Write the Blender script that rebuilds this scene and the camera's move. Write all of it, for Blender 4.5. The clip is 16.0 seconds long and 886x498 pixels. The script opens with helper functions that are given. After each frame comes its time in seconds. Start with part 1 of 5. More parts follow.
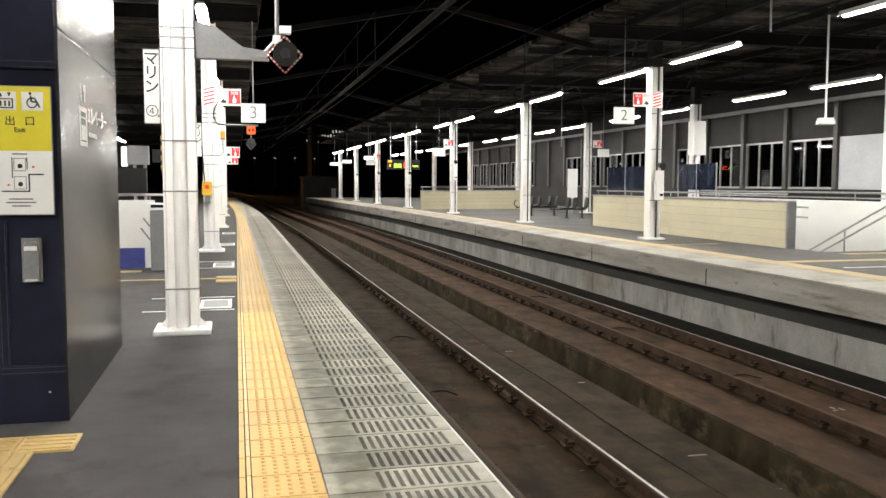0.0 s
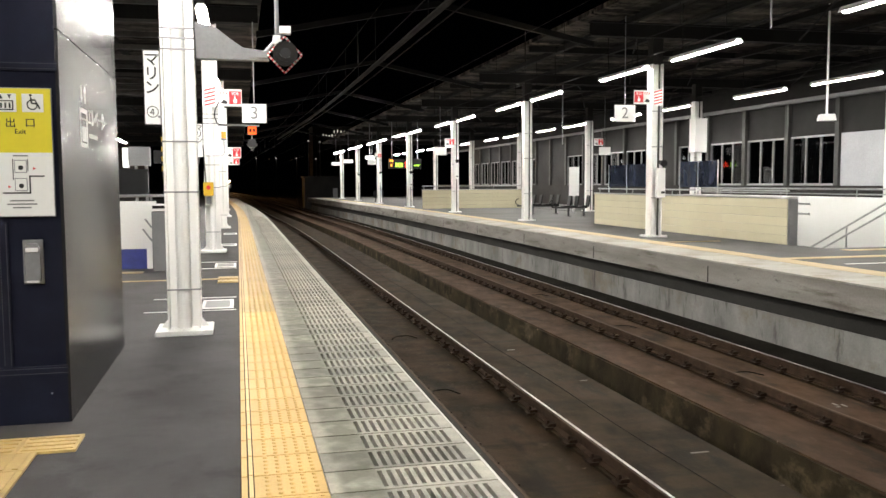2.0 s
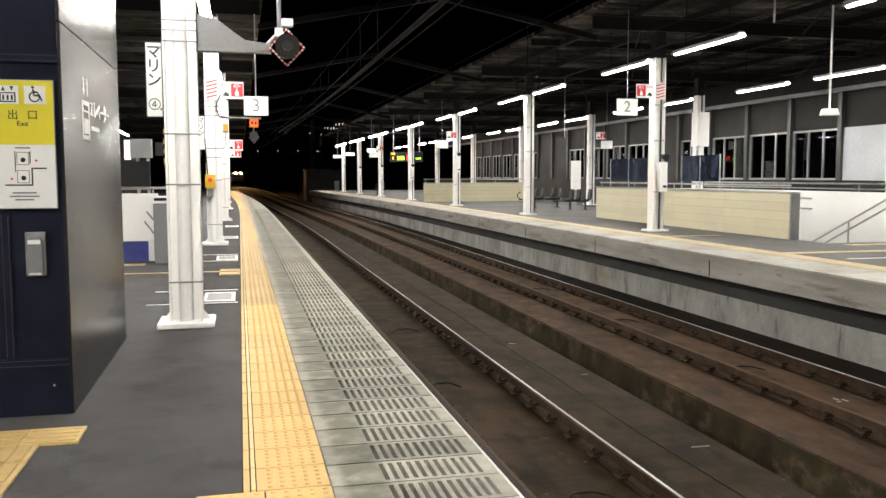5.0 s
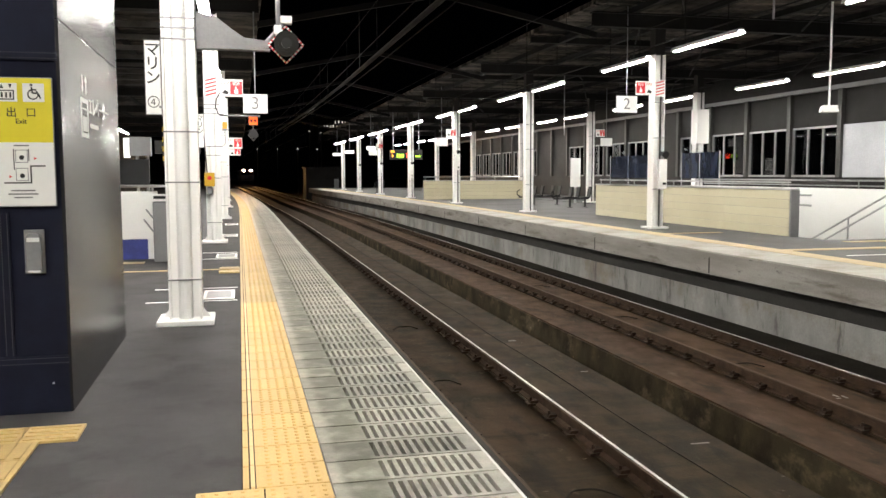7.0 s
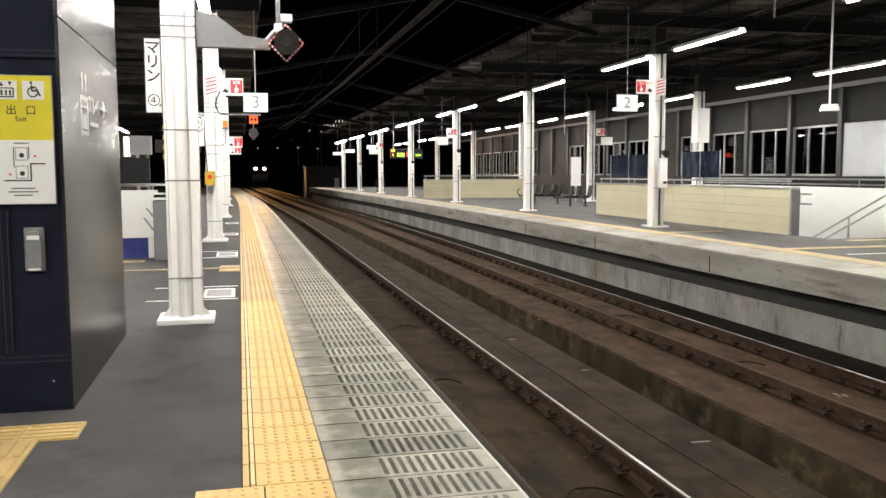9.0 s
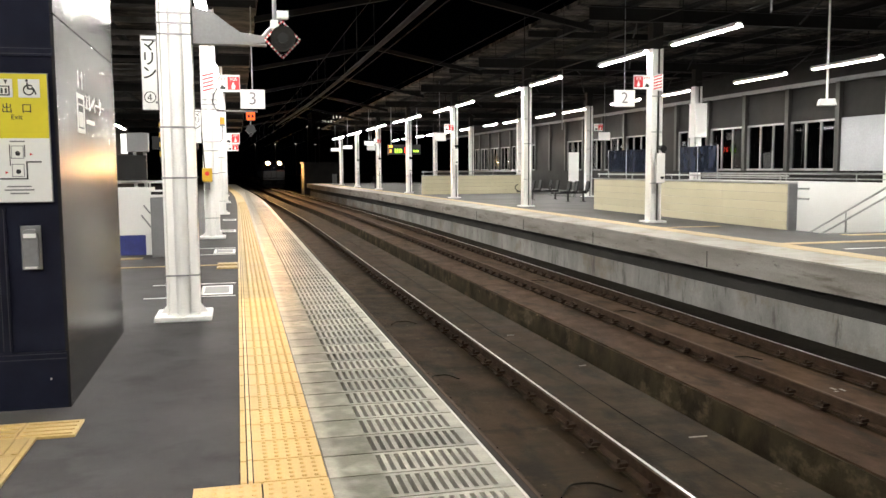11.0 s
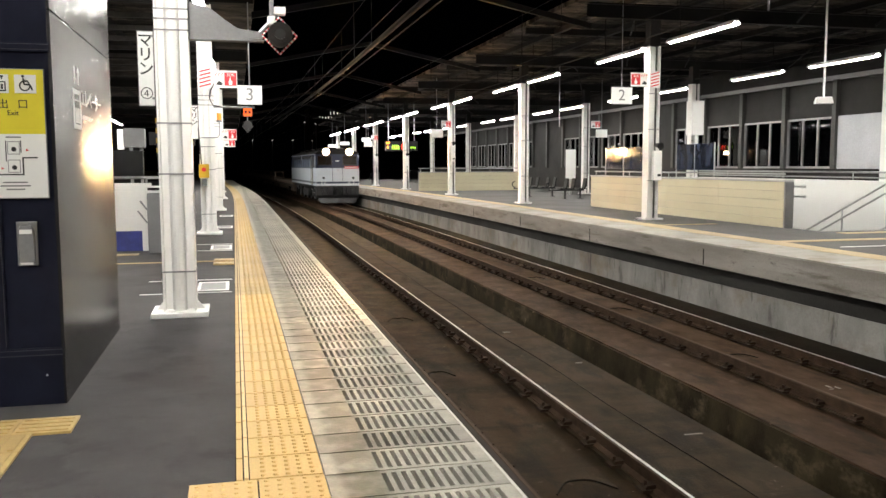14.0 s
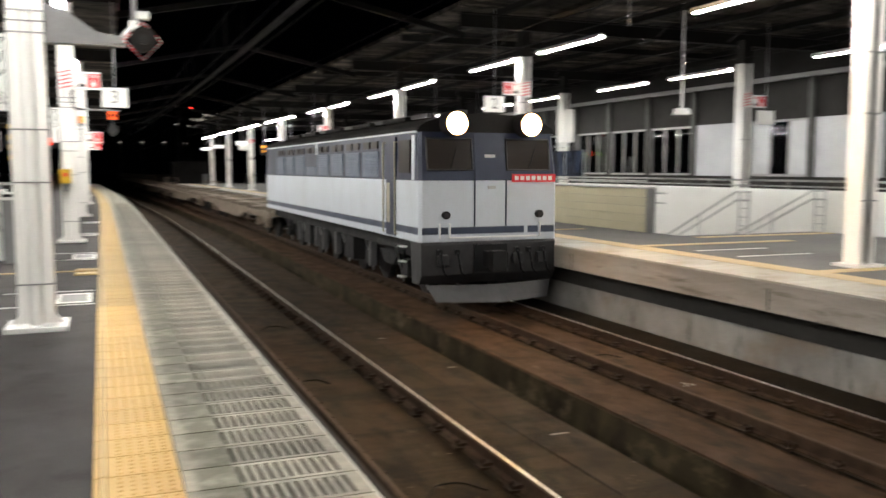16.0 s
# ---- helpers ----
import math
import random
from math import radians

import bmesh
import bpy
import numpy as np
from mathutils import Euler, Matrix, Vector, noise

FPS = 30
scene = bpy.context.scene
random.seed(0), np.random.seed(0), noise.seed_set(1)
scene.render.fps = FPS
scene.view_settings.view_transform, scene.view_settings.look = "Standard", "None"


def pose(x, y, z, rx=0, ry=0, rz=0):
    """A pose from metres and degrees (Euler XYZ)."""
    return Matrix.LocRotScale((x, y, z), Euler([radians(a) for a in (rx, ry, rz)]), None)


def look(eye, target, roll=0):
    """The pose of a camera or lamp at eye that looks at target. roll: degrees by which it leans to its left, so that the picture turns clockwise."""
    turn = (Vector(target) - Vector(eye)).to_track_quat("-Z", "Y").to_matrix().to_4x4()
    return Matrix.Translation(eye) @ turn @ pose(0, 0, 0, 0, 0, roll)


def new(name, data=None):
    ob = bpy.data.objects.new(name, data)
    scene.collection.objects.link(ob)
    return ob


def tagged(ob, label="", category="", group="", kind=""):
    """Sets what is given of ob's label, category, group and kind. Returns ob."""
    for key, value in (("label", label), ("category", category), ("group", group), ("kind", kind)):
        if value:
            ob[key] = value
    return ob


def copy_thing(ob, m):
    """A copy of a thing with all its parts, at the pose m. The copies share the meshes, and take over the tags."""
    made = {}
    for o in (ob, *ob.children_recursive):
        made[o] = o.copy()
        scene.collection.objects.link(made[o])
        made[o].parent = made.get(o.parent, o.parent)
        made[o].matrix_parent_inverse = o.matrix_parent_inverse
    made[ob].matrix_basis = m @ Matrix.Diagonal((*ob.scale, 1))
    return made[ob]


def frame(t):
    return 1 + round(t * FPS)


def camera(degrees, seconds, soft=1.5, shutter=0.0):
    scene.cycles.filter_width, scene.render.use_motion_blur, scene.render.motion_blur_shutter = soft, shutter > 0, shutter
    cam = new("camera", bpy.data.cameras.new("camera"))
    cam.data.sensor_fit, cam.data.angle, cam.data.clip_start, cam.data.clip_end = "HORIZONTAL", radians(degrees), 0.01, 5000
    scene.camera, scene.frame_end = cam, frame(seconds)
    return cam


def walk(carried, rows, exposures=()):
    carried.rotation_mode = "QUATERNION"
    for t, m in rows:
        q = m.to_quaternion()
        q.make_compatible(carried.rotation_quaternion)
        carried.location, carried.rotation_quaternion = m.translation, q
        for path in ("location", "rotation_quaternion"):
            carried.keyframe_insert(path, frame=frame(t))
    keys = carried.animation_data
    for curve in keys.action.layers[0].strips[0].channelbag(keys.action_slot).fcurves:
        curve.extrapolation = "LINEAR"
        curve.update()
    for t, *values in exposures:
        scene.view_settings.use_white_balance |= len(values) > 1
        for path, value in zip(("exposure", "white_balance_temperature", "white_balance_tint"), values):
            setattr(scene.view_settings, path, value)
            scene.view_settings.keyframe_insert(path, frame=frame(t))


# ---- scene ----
cam = camera(54.8, 16.0, shutter=0.33)
PATH = [
    (0, (0.014, -0.616, 1.421), (0.482, 1.323, 1.269), 0.1),
    (0.5, (0.017, -0.625, 1.414), (0.482, 1.314, 1.263), -0.1),
    (1, (0.022, -0.632, 1.423), (0.486, 1.307, 1.271), -0.2),
    (1.5, (0.021, -0.623, 1.425), (0.484, 1.317, 1.272), -0.2),
    (2, (0.022, -0.623, 1.419), (0.485, 1.316, 1.265), -0.3),
    (2.5, (0.025, -0.63, 1.423), (0.487, 1.309, 1.266), -0.2),
    (3, (0.023, -0.624, 1.418), (0.485, 1.315, 1.258), -0.2),
    (3.5, (0.023, -0.63, 1.42), (0.482, 1.309, 1.256), -0.2),
    (4, (0.015, -0.614, 1.422), (0.475, 1.326, 1.254), -0.1),
    (6.5, (0.024, -0.632, 1.421), (0.484, 1.307, 1.249), -0.1),
    (7, (0.022, -0.62, 1.417), (0.482, 1.318, 1.242), -0.2),
    (7.5, (0.023, -0.623, 1.416), (0.482, 1.316, 1.24), -0.2),
    (8, (0.025, -0.627, 1.416), (0.482, 1.312, 1.239), -0.2),
    (8.5, (0.023, -0.613, 1.418), (0.48, 1.326, 1.24), -0.1),
    (9, (0.024, -0.616, 1.409), (0.483, 1.322, 1.232), -0.2),
    (11.5, (0.032, -0.623, 1.415), (0.495, 1.314, 1.226), -0.4),
    (12, (0.031, -0.622, 1.413), (0.493, 1.314, 1.223), -0.4),
    (12.5, (0.032, -0.621, 1.415), (0.491, 1.316, 1.223), -0.4),
    (13, (0.031, -0.621, 1.416), (0.491, 1.316, 1.222), -0.3),
    (13.5, (0.036, -0.621, 1.415), (0.498, 1.315, 1.222), -0.3),
    (14, (0.033, -0.625, 1.419), (0.503, 1.31, 1.224), -0.2),
    (14.5, (0.033, -0.617, 1.414), (0.51, 1.316, 1.22), -0.2),
    (15, (0.038, -0.625, 1.413), (0.525, 1.305, 1.221), -0.2),
    (15.5, (0.036, -0.619, 1.413), (0.548, 1.305, 1.224), -0.2),
    (15.6, (0.018, -0.606, 1.424), (0.549, 1.313, 1.233), -0.0),
    (15.7, (0.033, -0.621, 1.433), (0.586, 1.291, 1.242), 0.0),
    (15.8, (0.038, -0.646, 1.434), (0.631, 1.255, 1.245), 0.0),
    (15.9, (0.057, -0.684, 1.443), (0.707, 1.198, 1.256), 0.0),
    (16, (0.089, -0.733, 1.472), (0.826, 1.117, 1.286), 0.1),
]
walk(cam, [(t, look(eye, target, roll)) for t, eye, target, roll in PATH], [(0, 0.38), (13.2, 0.38), (14.0, 0.16), (15.5, 0.14), (16, 0.1)])

# ---- light: night, only the station's tubes and the train's headlights shine ----
night = bpy.data.worlds.new("night")
night.use_nodes = True
night.node_tree.nodes["Background"].inputs[0].default_value = (0.25, 0.3, 0.45, 1)
night.node_tree.nodes["Background"].inputs[1].default_value = 0.0003
scene.world = night
TUBE = 255.0
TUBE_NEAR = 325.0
HEADLIGHT = 260000.0

# ---- plan, in metres: y runs along the tracks, platform tops at z = 0 ----
RAIL_Z = -1.1
BED_Z = -1.28
TRACK_A, TRACK_B = 2.78, 6.9
EDGE_A, EDGE_B = 1.2, 8.3
BEND_Y = [-60, 38, 45, 55, 65, 77, 90, 108, 160, 200, 275, 320, 500]
BEND_X = [0, 0, -0.1, -0.33, -0.68, -1.1, -1.4, -1.85, -3.3, -5.1, -9.0, -11.5, -24.0]


def bend(y):
    """How far the line has swung to the left at y."""
    return float(sum(np.interp(y + d, BEND_Y, BEND_X) for d in (-8, -4, 0, 4, 8)) / 5)


def row_bend(y):
    """The same for the row of pillars and lamps on the opposite platform."""
    return float(np.interp(y, [30, 40, 50, 60, 70, 80, 90], [0, -0.22, -0.48, -0.68, -0.84, -0.96, -1.1]))


# ---- materials ----
def mat(name, colour, rough=0.6, metal=0.0, dirt=None, patch=1.5, grain=40.0, amount=0.5, bump=0.15, stretch=(1, 1, 1), vary=0.0, coat=0.0, spec=0.5, speck=0.18):
    m = bpy.data.materials.new(name)
    m.use_nodes = True
    n, link = m.node_tree.nodes, m.node_tree.links.new
    p = n["Principled BSDF"]
    p.inputs["Metallic"].default_value = metal
    p.inputs["Coat Weight"].default_value = coat
    p.inputs["Specular IOR Level"].default_value = spec
    co = n.new("ShaderNodeTexCoord")
    mp = n.new("ShaderNodeMapping")
    mp.inputs["Scale"].default_value = stretch
    link(co.outputs["Object"], mp.inputs["Vector"])
    big, fine = n.new("ShaderNodeTexNoise"), n.new("ShaderNodeTexNoise")
    big.inputs["Scale"].default_value, big.inputs["Detail"].default_value = patch, 8
    big.inputs["Roughness"].default_value = 0.62
    fine.inputs["Scale"].default_value, fine.inputs["Detail"].default_value = grain, 3
    link(mp.outputs[0], big.inputs["Vector"])
    link(co.outputs["Object"], fine.inputs["Vector"])
    ramp = n.new("ShaderNodeValToRGB")
    ramp.color_ramp.elements[0].position, ramp.color_ramp.elements[1].position = 0.38, 0.62
    link(big.outputs["Fac"], ramp.inputs["Fac"])
    mix = n.new("ShaderNodeMix")
    mix.data_type = "RGBA"
    d = dirt or tuple(c * 0.6 for c in colour)
    mix.inputs["A"].default_value, mix.inputs["B"].default_value = (*colour, 1), (*d, 1)
    sc = n.new("ShaderNodeMath")
    sc.operation = "MULTIPLY"
    sc.inputs[1].default_value = amount
    link(ramp.outputs["Color"], sc.inputs[0])
    link(sc.outputs[0], mix.inputs["Factor"])
    hsv = n.new("ShaderNodeHueSaturation")
    link(mix.outputs["Result"], hsv.inputs["Color"])
    val = n.new("ShaderNodeMapRange")
    val.inputs["To Min"].default_value, val.inputs["To Max"].default_value = 1 - speck, 1 + speck
    link(fine.outputs["Fac"], val.inputs["Value"])
    if vary:
        info, rnd, mul = n.new("ShaderNodeObjectInfo"), n.new("ShaderNodeMapRange"), n.new("ShaderNodeMath")
        rnd.inputs["To Min"].default_value, rnd.inputs["To Max"].default_value = 1 - vary, 1 + vary
        mul.operation = "MULTIPLY"
        link(info.outputs["Random"], rnd.inputs["Value"])
        link(rnd.outputs[0], mul.inputs[0])
        link(val.outputs[0], mul.inputs[1])
        link(mul.outputs[0], hsv.inputs["Value"])
    else:
        link(val.outputs[0], hsv.inputs["Value"])
    link(hsv.outputs[0], p.inputs["Base Color"])
    rr = n.new("ShaderNodeMapRange")
    rr.inputs["To Min"].default_value, rr.inputs["To Max"].default_value = max(0.02, rough * 0.8), min(1, rough * 1.25)
    link(big.outputs["Fac"], rr.inputs["Value"])
    link(rr.outputs[0], p.inputs["Roughness"])
    if bump:
        bp = n.new("ShaderNodeBump")
        bp.inputs["Strength"].default_value, bp.inputs["Distance"].default_value = bump, 0.01
        link(fine.outputs["Fac"], bp.inputs["Height"])
        link(bp.outputs[0], p.inputs["Normal"])
    return m


def glow(name, colour, strength):
    m = bpy.data.materials.new(name)
    m.use_nodes = True
    p = m.node_tree.nodes["Principled BSDF"]
    p.inputs["Base Color"].default_value = (*(0.5 * c for c in colour), 1)
    p.inputs["Emission Color"].default_value = (*colour, 1)
    p.inputs["Emission Strength"].default_value = strength
    return m


def glass(name, colour, rough=0.03, clear=0.9):
    m = bpy.data.materials.new(name)
    m.use_nodes = True
    p = m.node_tree.nodes["Principled BSDF"]
    p.inputs["Base Color"].default_value = (*colour, 1)
    p.inputs["Roughness"].default_value = rough
    p.inputs["Transmission Weight"].default_value = clear
    p.inputs["IOR"].default_value = 1.45
    return m


ASPHALT = mat("asphalt", (0.048, 0.0455, 0.046), 0.8, spec=0.15, patch=1.3, grain=130, amount=0.35, bump=0.25, dirt=(0.03, 0.0275, 0.0275))
def foot_wear(m, a, b, c, d, colour, strength):
    """Adds a band of ground-in dirt across x, from a..b to c..d, broken up by noise."""
    n, link = m.node_tree.nodes, m.node_tree.links.new
    hsv = next(k for k in n if k.bl_idname == "ShaderNodeHueSaturation")
    old = hsv.inputs["Color"].links[0].from_socket
    co, sep, info = n.new("ShaderNodeTexCoord"), n.new("ShaderNodeSeparateXYZ"), n.new("ShaderNodeObjectInfo")
    up, down, mul, mul2 = n.new("ShaderNodeMapRange"), n.new("ShaderNodeMapRange"), n.new("ShaderNodeMath"), n.new("ShaderNodeMath")
    link(co.outputs["Object"], sep.inputs[0])
    for node, lo, hi in ((up, a, b), (down, d, c)):
        node.interpolation_type = "SMOOTHSTEP"
        node.inputs["From Min"].default_value, node.inputs["From Max"].default_value = lo, hi
        link(sep.outputs["X"], node.inputs["Value"])
    noise_, add = n.new("ShaderNodeTexNoise"), n.new("ShaderNodeVectorMath")
    noise_.inputs["Scale"].default_value = 6
    link(co.outputs["Object"], add.inputs[0])
    link(info.outputs["Location"], add.inputs[1])
    link(add.outputs[0], noise_.inputs["Vector"])
    fade = n.new("ShaderNodeMapRange")
    fade.inputs["From Min"].default_value, fade.inputs["From Max"].default_value = 0.3, 0.55
    fade.inputs["To Max"].default_value = strength
    link(noise_.outputs["Fac"], fade.inputs["Value"])
    mul.operation = mul2.operation = "MULTIPLY"
    link(up.outputs[0], mul.inputs[0])
    link(down.outputs[0], mul.inputs[1])
    link(mul.outputs[0], mul2.inputs[0])
    link(fade.outputs[0], mul2.inputs[1])
    mix = n.new("ShaderNodeMix")
    mix.data_type = "RGBA"
    mix.inputs["B"].default_value = (*colour, 1)
    link(mul2.outputs[0], mix.inputs["Factor"])
    link(old, mix.inputs["A"])
    link(mix.outputs["Result"], hsv.inputs["Color"])


def stain_shade(m, colour, scale, lo, hi, strength, stretch=(1, 1, 1)):
    """Adds uneven marks of one colour with their own outlines: stains, also painted shadow bands."""
    n, link = m.node_tree.nodes, m.node_tree.links.new
    hsv = next(k for k in n if k.bl_idname == "ShaderNodeHueSaturation")
    old = hsv.inputs["Color"].links[0].from_socket
    co, mp, noise_, fade, mix = n.new("ShaderNodeTexCoord"), n.new("ShaderNodeMapping"), n.new("ShaderNodeTexNoise"), n.new("ShaderNodeMapRange"), n.new("ShaderNodeMix")
    mp.inputs["Scale"].default_value = stretch
    mp.inputs["Location"].default_value = (3.7 * scale, 1.3, 5.1)
    link(co.outputs["Object"], mp.inputs["Vector"])
    link(mp.outputs[0], noise_.inputs["Vector"])
    noise_.inputs["Scale"].default_value, noise_.inputs["Detail"].default_value = scale, 7
    noise_.inputs["Roughness"].default_value = 0.68
    fade.inputs["From Min"].default_value, fade.inputs["From Max"].default_value = lo, hi
    fade.inputs["To Max"].default_value = strength
    link(noise_.outputs["Fac"], fade.inputs["Value"])
    mix.data_type = "RGBA"
    mix.inputs["B"].default_value = (*colour, 1)
    link(fade.outputs[0], mix.inputs["Factor"])
    link(old, mix.inputs["A"])
    link(mix.outputs["Result"], hsv.inputs["Color"])


ASPHALT_B = mat("asphalt_far", (0.075, 0.072, 0.07), 0.7, spec=0.3, patch=0.5, grain=60, amount=0.4, bump=0.2)
TACTILE = mat("tactile_yellow", (0.58, 0.38, 0.13), 0.5, patch=2.5, grain=90, amount=0.35, bump=0.1, dirt=(0.46, 0.315, 0.115), vary=0.07)
BARCREAM = mat("tactile_bar", (0.72, 0.53, 0.24), 0.5, patch=3, grain=60, amount=0.3, bump=0.05)
TACTILE_OLD = mat("tactile_worn", (0.42, 0.295, 0.11), 0.5, patch=2, grain=70, amount=0.5, bump=0.1, dirt=(0.27, 0.19, 0.1), vary=0.1)
PANEL = mat("edge_panel", (0.37, 0.345, 0.295), 0.36, metal=0.05, patch=5, grain=60, amount=0.7, bump=0.12, dirt=(0.2, 0.195, 0.165), vary=0.22)
foot_wear(PANEL, 0.43, 0.49, 0.62, 0.7, (0.105, 0.105, 0.075), 0.9)
MORTAR = mat("tile_joint_dirt", (0.035, 0.02, 0.009), 0.9, spec=0.1, patch=3, grain=60, amount=0.5, bump=0.2)
# Near black: the shade in gaps and slots is put into the colour.
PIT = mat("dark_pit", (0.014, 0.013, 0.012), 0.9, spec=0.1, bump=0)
CONCRETE = mat("concrete", (0.24, 0.235, 0.22), 0.85, spec=0.2, patch=1.2, grain=30, amount=0.7, bump=0.3, dirt=(0.11, 0.105, 0.1), stretch=(1, 0.9, 0.5))
CONCRETE_DARK = mat("dark_concrete", (0.025, 0.024, 0.023), 0.9, spec=0.1, patch=1, grain=30, amount=0.5, bump=0.3)
# Darker concrete: the shadow under the edge slab is put into it.
CONCRETE_SHADED = mat("concrete_shaded", (0.03, 0.028, 0.026), 0.85, spec=0.15, patch=1.1, grain=30, amount=0.6, bump=0.3, stretch=(1, 0.5, 1.2))
EDGEFACE = mat("edge_slab_concrete", (0.27, 0.255, 0.235), 0.85, spec=0.2, patch=1.0, grain=30, amount=0.7, bump=0.3, dirt=(0.16, 0.145, 0.125), stretch=(1, 0.35, 2.5))
COPING = mat("coping_stone", (0.34, 0.33, 0.3), 0.8, spec=0.3, patch=1.4, grain=35, amount=0.6, bump=0.25, dirt=(0.26, 0.25, 0.22), vary=0.06)
SLAB = mat("track_slab", (0.027, 0.0178, 0.0086), 0.8, spec=0.06, patch=2.2, grain=45, amount=0.75, bump=0.35, dirt=(0.0105, 0.0064, 0.0036), stretch=(1.2, 0.7, 1))
SLAB_B = mat("track_slab_rusty", (0.05, 0.0275, 0.015), 0.85, spec=0.06, patch=2.4, grain=40, amount=0.7, bump=0.35, dirt=(0.015, 0.008, 0.0045), stretch=(1.2, 0.7, 1))
TROUGH = mat("trough_dirt", (0.012, 0.009, 0.006), 0.95, spec=0.1, patch=1.3, grain=40, amount=0.6, bump=0.5)
stain_shade(SLAB, (0.034, 0.0195, 0.0105), 0.7, 0.48, 0.6, 0.6, (1, 0.6, 1))
stain_shade(SLAB, (0.008, 0.006, 0.004), 1.6, 0.52, 0.62, 0.8, (1.4, 0.5, 1))
# Dark bands across the slab: cross shadows put into the colour.
stain_shade(SLAB, (0.007, 0.005, 0.003), 1.0, 0.5, 0.62, 0.6, (0.35, 3.2, 1))
stain_shade(SLAB, (0.085, 0.07, 0.05), 2.6, 0.62, 0.72, 0.5, (1.2, 0.6, 1))
stain_shade(SLAB, (0.17, 0.15, 0.12), 7.0, 0.67, 0.72, 0.8)
stain_shade(SLAB_B, (0.010, 0.007, 0.004), 1.5, 0.52, 0.63, 0.75, (1.4, 0.5, 1))
stain_shade(SLAB_B, (0.1, 0.07, 0.045), 2.2, 0.6, 0.7, 0.5, (1.2, 0.6, 1))
stain_shade(SLAB_B, (0.19, 0.15, 0.11), 8.0, 0.68, 0.73, 0.7)
stain_shade(ASPHALT, (0.024, 0.022, 0.022), 2.3, 0.55, 0.66, 0.6)
stain_shade(CONCRETE, (0.15, 0.115, 0.08), 0.9, 0.5, 0.62, 0.6, (1, 0.7, 1))
stain_shade(CONCRETE, (0.06, 0.056, 0.05), 2.6, 0.56, 0.66, 0.8, (1, 1.6, 0.35))
stain_shade(EDGEFACE, (0.1, 0.085, 0.065), 1.4, 0.54, 0.66, 0.75, (1, 0.4, 3.0))
stain_shade(EDGEFACE, (0.07, 0.065, 0.058), 5.0, 0.6, 0.68, 0.7, (1, 0.5, 1.5))
stain_shade(COPING, (0.2, 0.165, 0.12), 1.6, 0.52, 0.64, 0.6)
RUST = mat("rusty_iron", (0.036, 0.021, 0.012), 0.8, spec=0.1, patch=6, grain=80, amount=0.6, bump=0.3, dirt=(0.016, 0.009, 0.006))
SHINE = mat("polished_rail", (0.42, 0.41, 0.4), 0.34, metal=1.0, patch=3, grain=120, amount=0.3, bump=0.03, stretch=(1, 0.1, 1))
DULLRAIL = mat("brown_rail_head", (0.06, 0.038, 0.024), 0.75, spec=0.12, patch=3, grain=80, amount=0.5, bump=0.1, stretch=(1, 0.1, 1))
GUTTERWALL = mat("gutter_wall", (0.031, 0.023, 0.012), 0.9, spec=0.05, patch=2.2, grain=35, amount=1.0, bump=0.4, dirt=(0.009, 0.006, 0.0035), stretch=(1, 1.0, 0.7))
stain_shade(GUTTERWALL, (0.018, 0.0135, 0.007), 1.2, 0.47, 0.6, 0.8, (1, 0.8, 0.8))
stain_shade(GUTTERWALL, (0.085, 0.066, 0.043), 1.7, 0.55, 0.68, 0.75, (1, 0.8, 1.2))
stain_shade(GUTTERWALL, (0.2, 0.15, 0.1), 3.1, 0.66, 0.72, 0.8, (1, 0.6, 1.2))
PIPE = mat("brown_pipe", (0.014, 0.009, 0.006), 0.7, spec=0.2, metal=0.0, patch=4, grain=60, amount=0.6, bump=0.08, stretch=(1, 0.2, 1))
FIXING = mat("rail_fixing", (0.026, 0.015, 0.009), 0.8, spec=0.15, metal=0.2, patch=8, grain=60, bump=0.3, vary=0.2)
WHITE = mat("white_paint", (0.9, 0.89, 0.87), 0.42, speck=0.025, patch=2.2, grain=25, amount=0.1, bump=0.03, dirt=(0.78, 0.76, 0.71), stretch=(1, 1, 0.4))
TRIM = mat("pale_trim", (0.66, 0.65, 0.62), 0.4, metal=0.2, patch=3, grain=50, amount=0.4, bump=0.05)
STRAP = mat("steel_strap", (0.3, 0.3, 0.31), 0.4, metal=0.8, bump=0.05)
STEEL = mat("brushed_steel", (0.5, 0.5, 0.5), 0.3, metal=1.0, patch=4, grain=150, amount=0.3, bump=0.04)
GREY = mat("grey_paint", (0.19, 0.19, 0.195), 0.45, patch=2, grain=40, amount=0.35, bump=0.08)
DARK = mat("dark_metal", (0.035, 0.034, 0.036), 0.5, metal=0.3, patch=4, grain=50, bump=0.1)
BLACK = mat("black_plastic", (0.01, 0.01, 0.011), 0.45, spec=0.2, bump=0.05)
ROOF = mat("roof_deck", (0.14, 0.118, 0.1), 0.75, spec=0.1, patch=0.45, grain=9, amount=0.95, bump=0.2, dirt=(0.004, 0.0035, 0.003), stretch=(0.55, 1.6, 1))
stain_shade(ROOF, (0.003, 0.0026, 0.0024), 0.9, 0.44, 0.58, 0.9, (0.5, 1.4, 1))
stain_shade(ROOF, (0.25, 0.21, 0.17), 1.1, 0.57, 0.67, 0.8, (0.4, 1.8, 1))
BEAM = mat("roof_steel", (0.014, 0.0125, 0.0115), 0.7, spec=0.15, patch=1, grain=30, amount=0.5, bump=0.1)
CROSSRAIL = mat("cross_rail_grey", (0.09, 0.082, 0.075), 0.6, spec=0.2, patch=1.2, grain=30, amount=0.8, bump=0.1, dirt=(0.03, 0.027, 0.024))
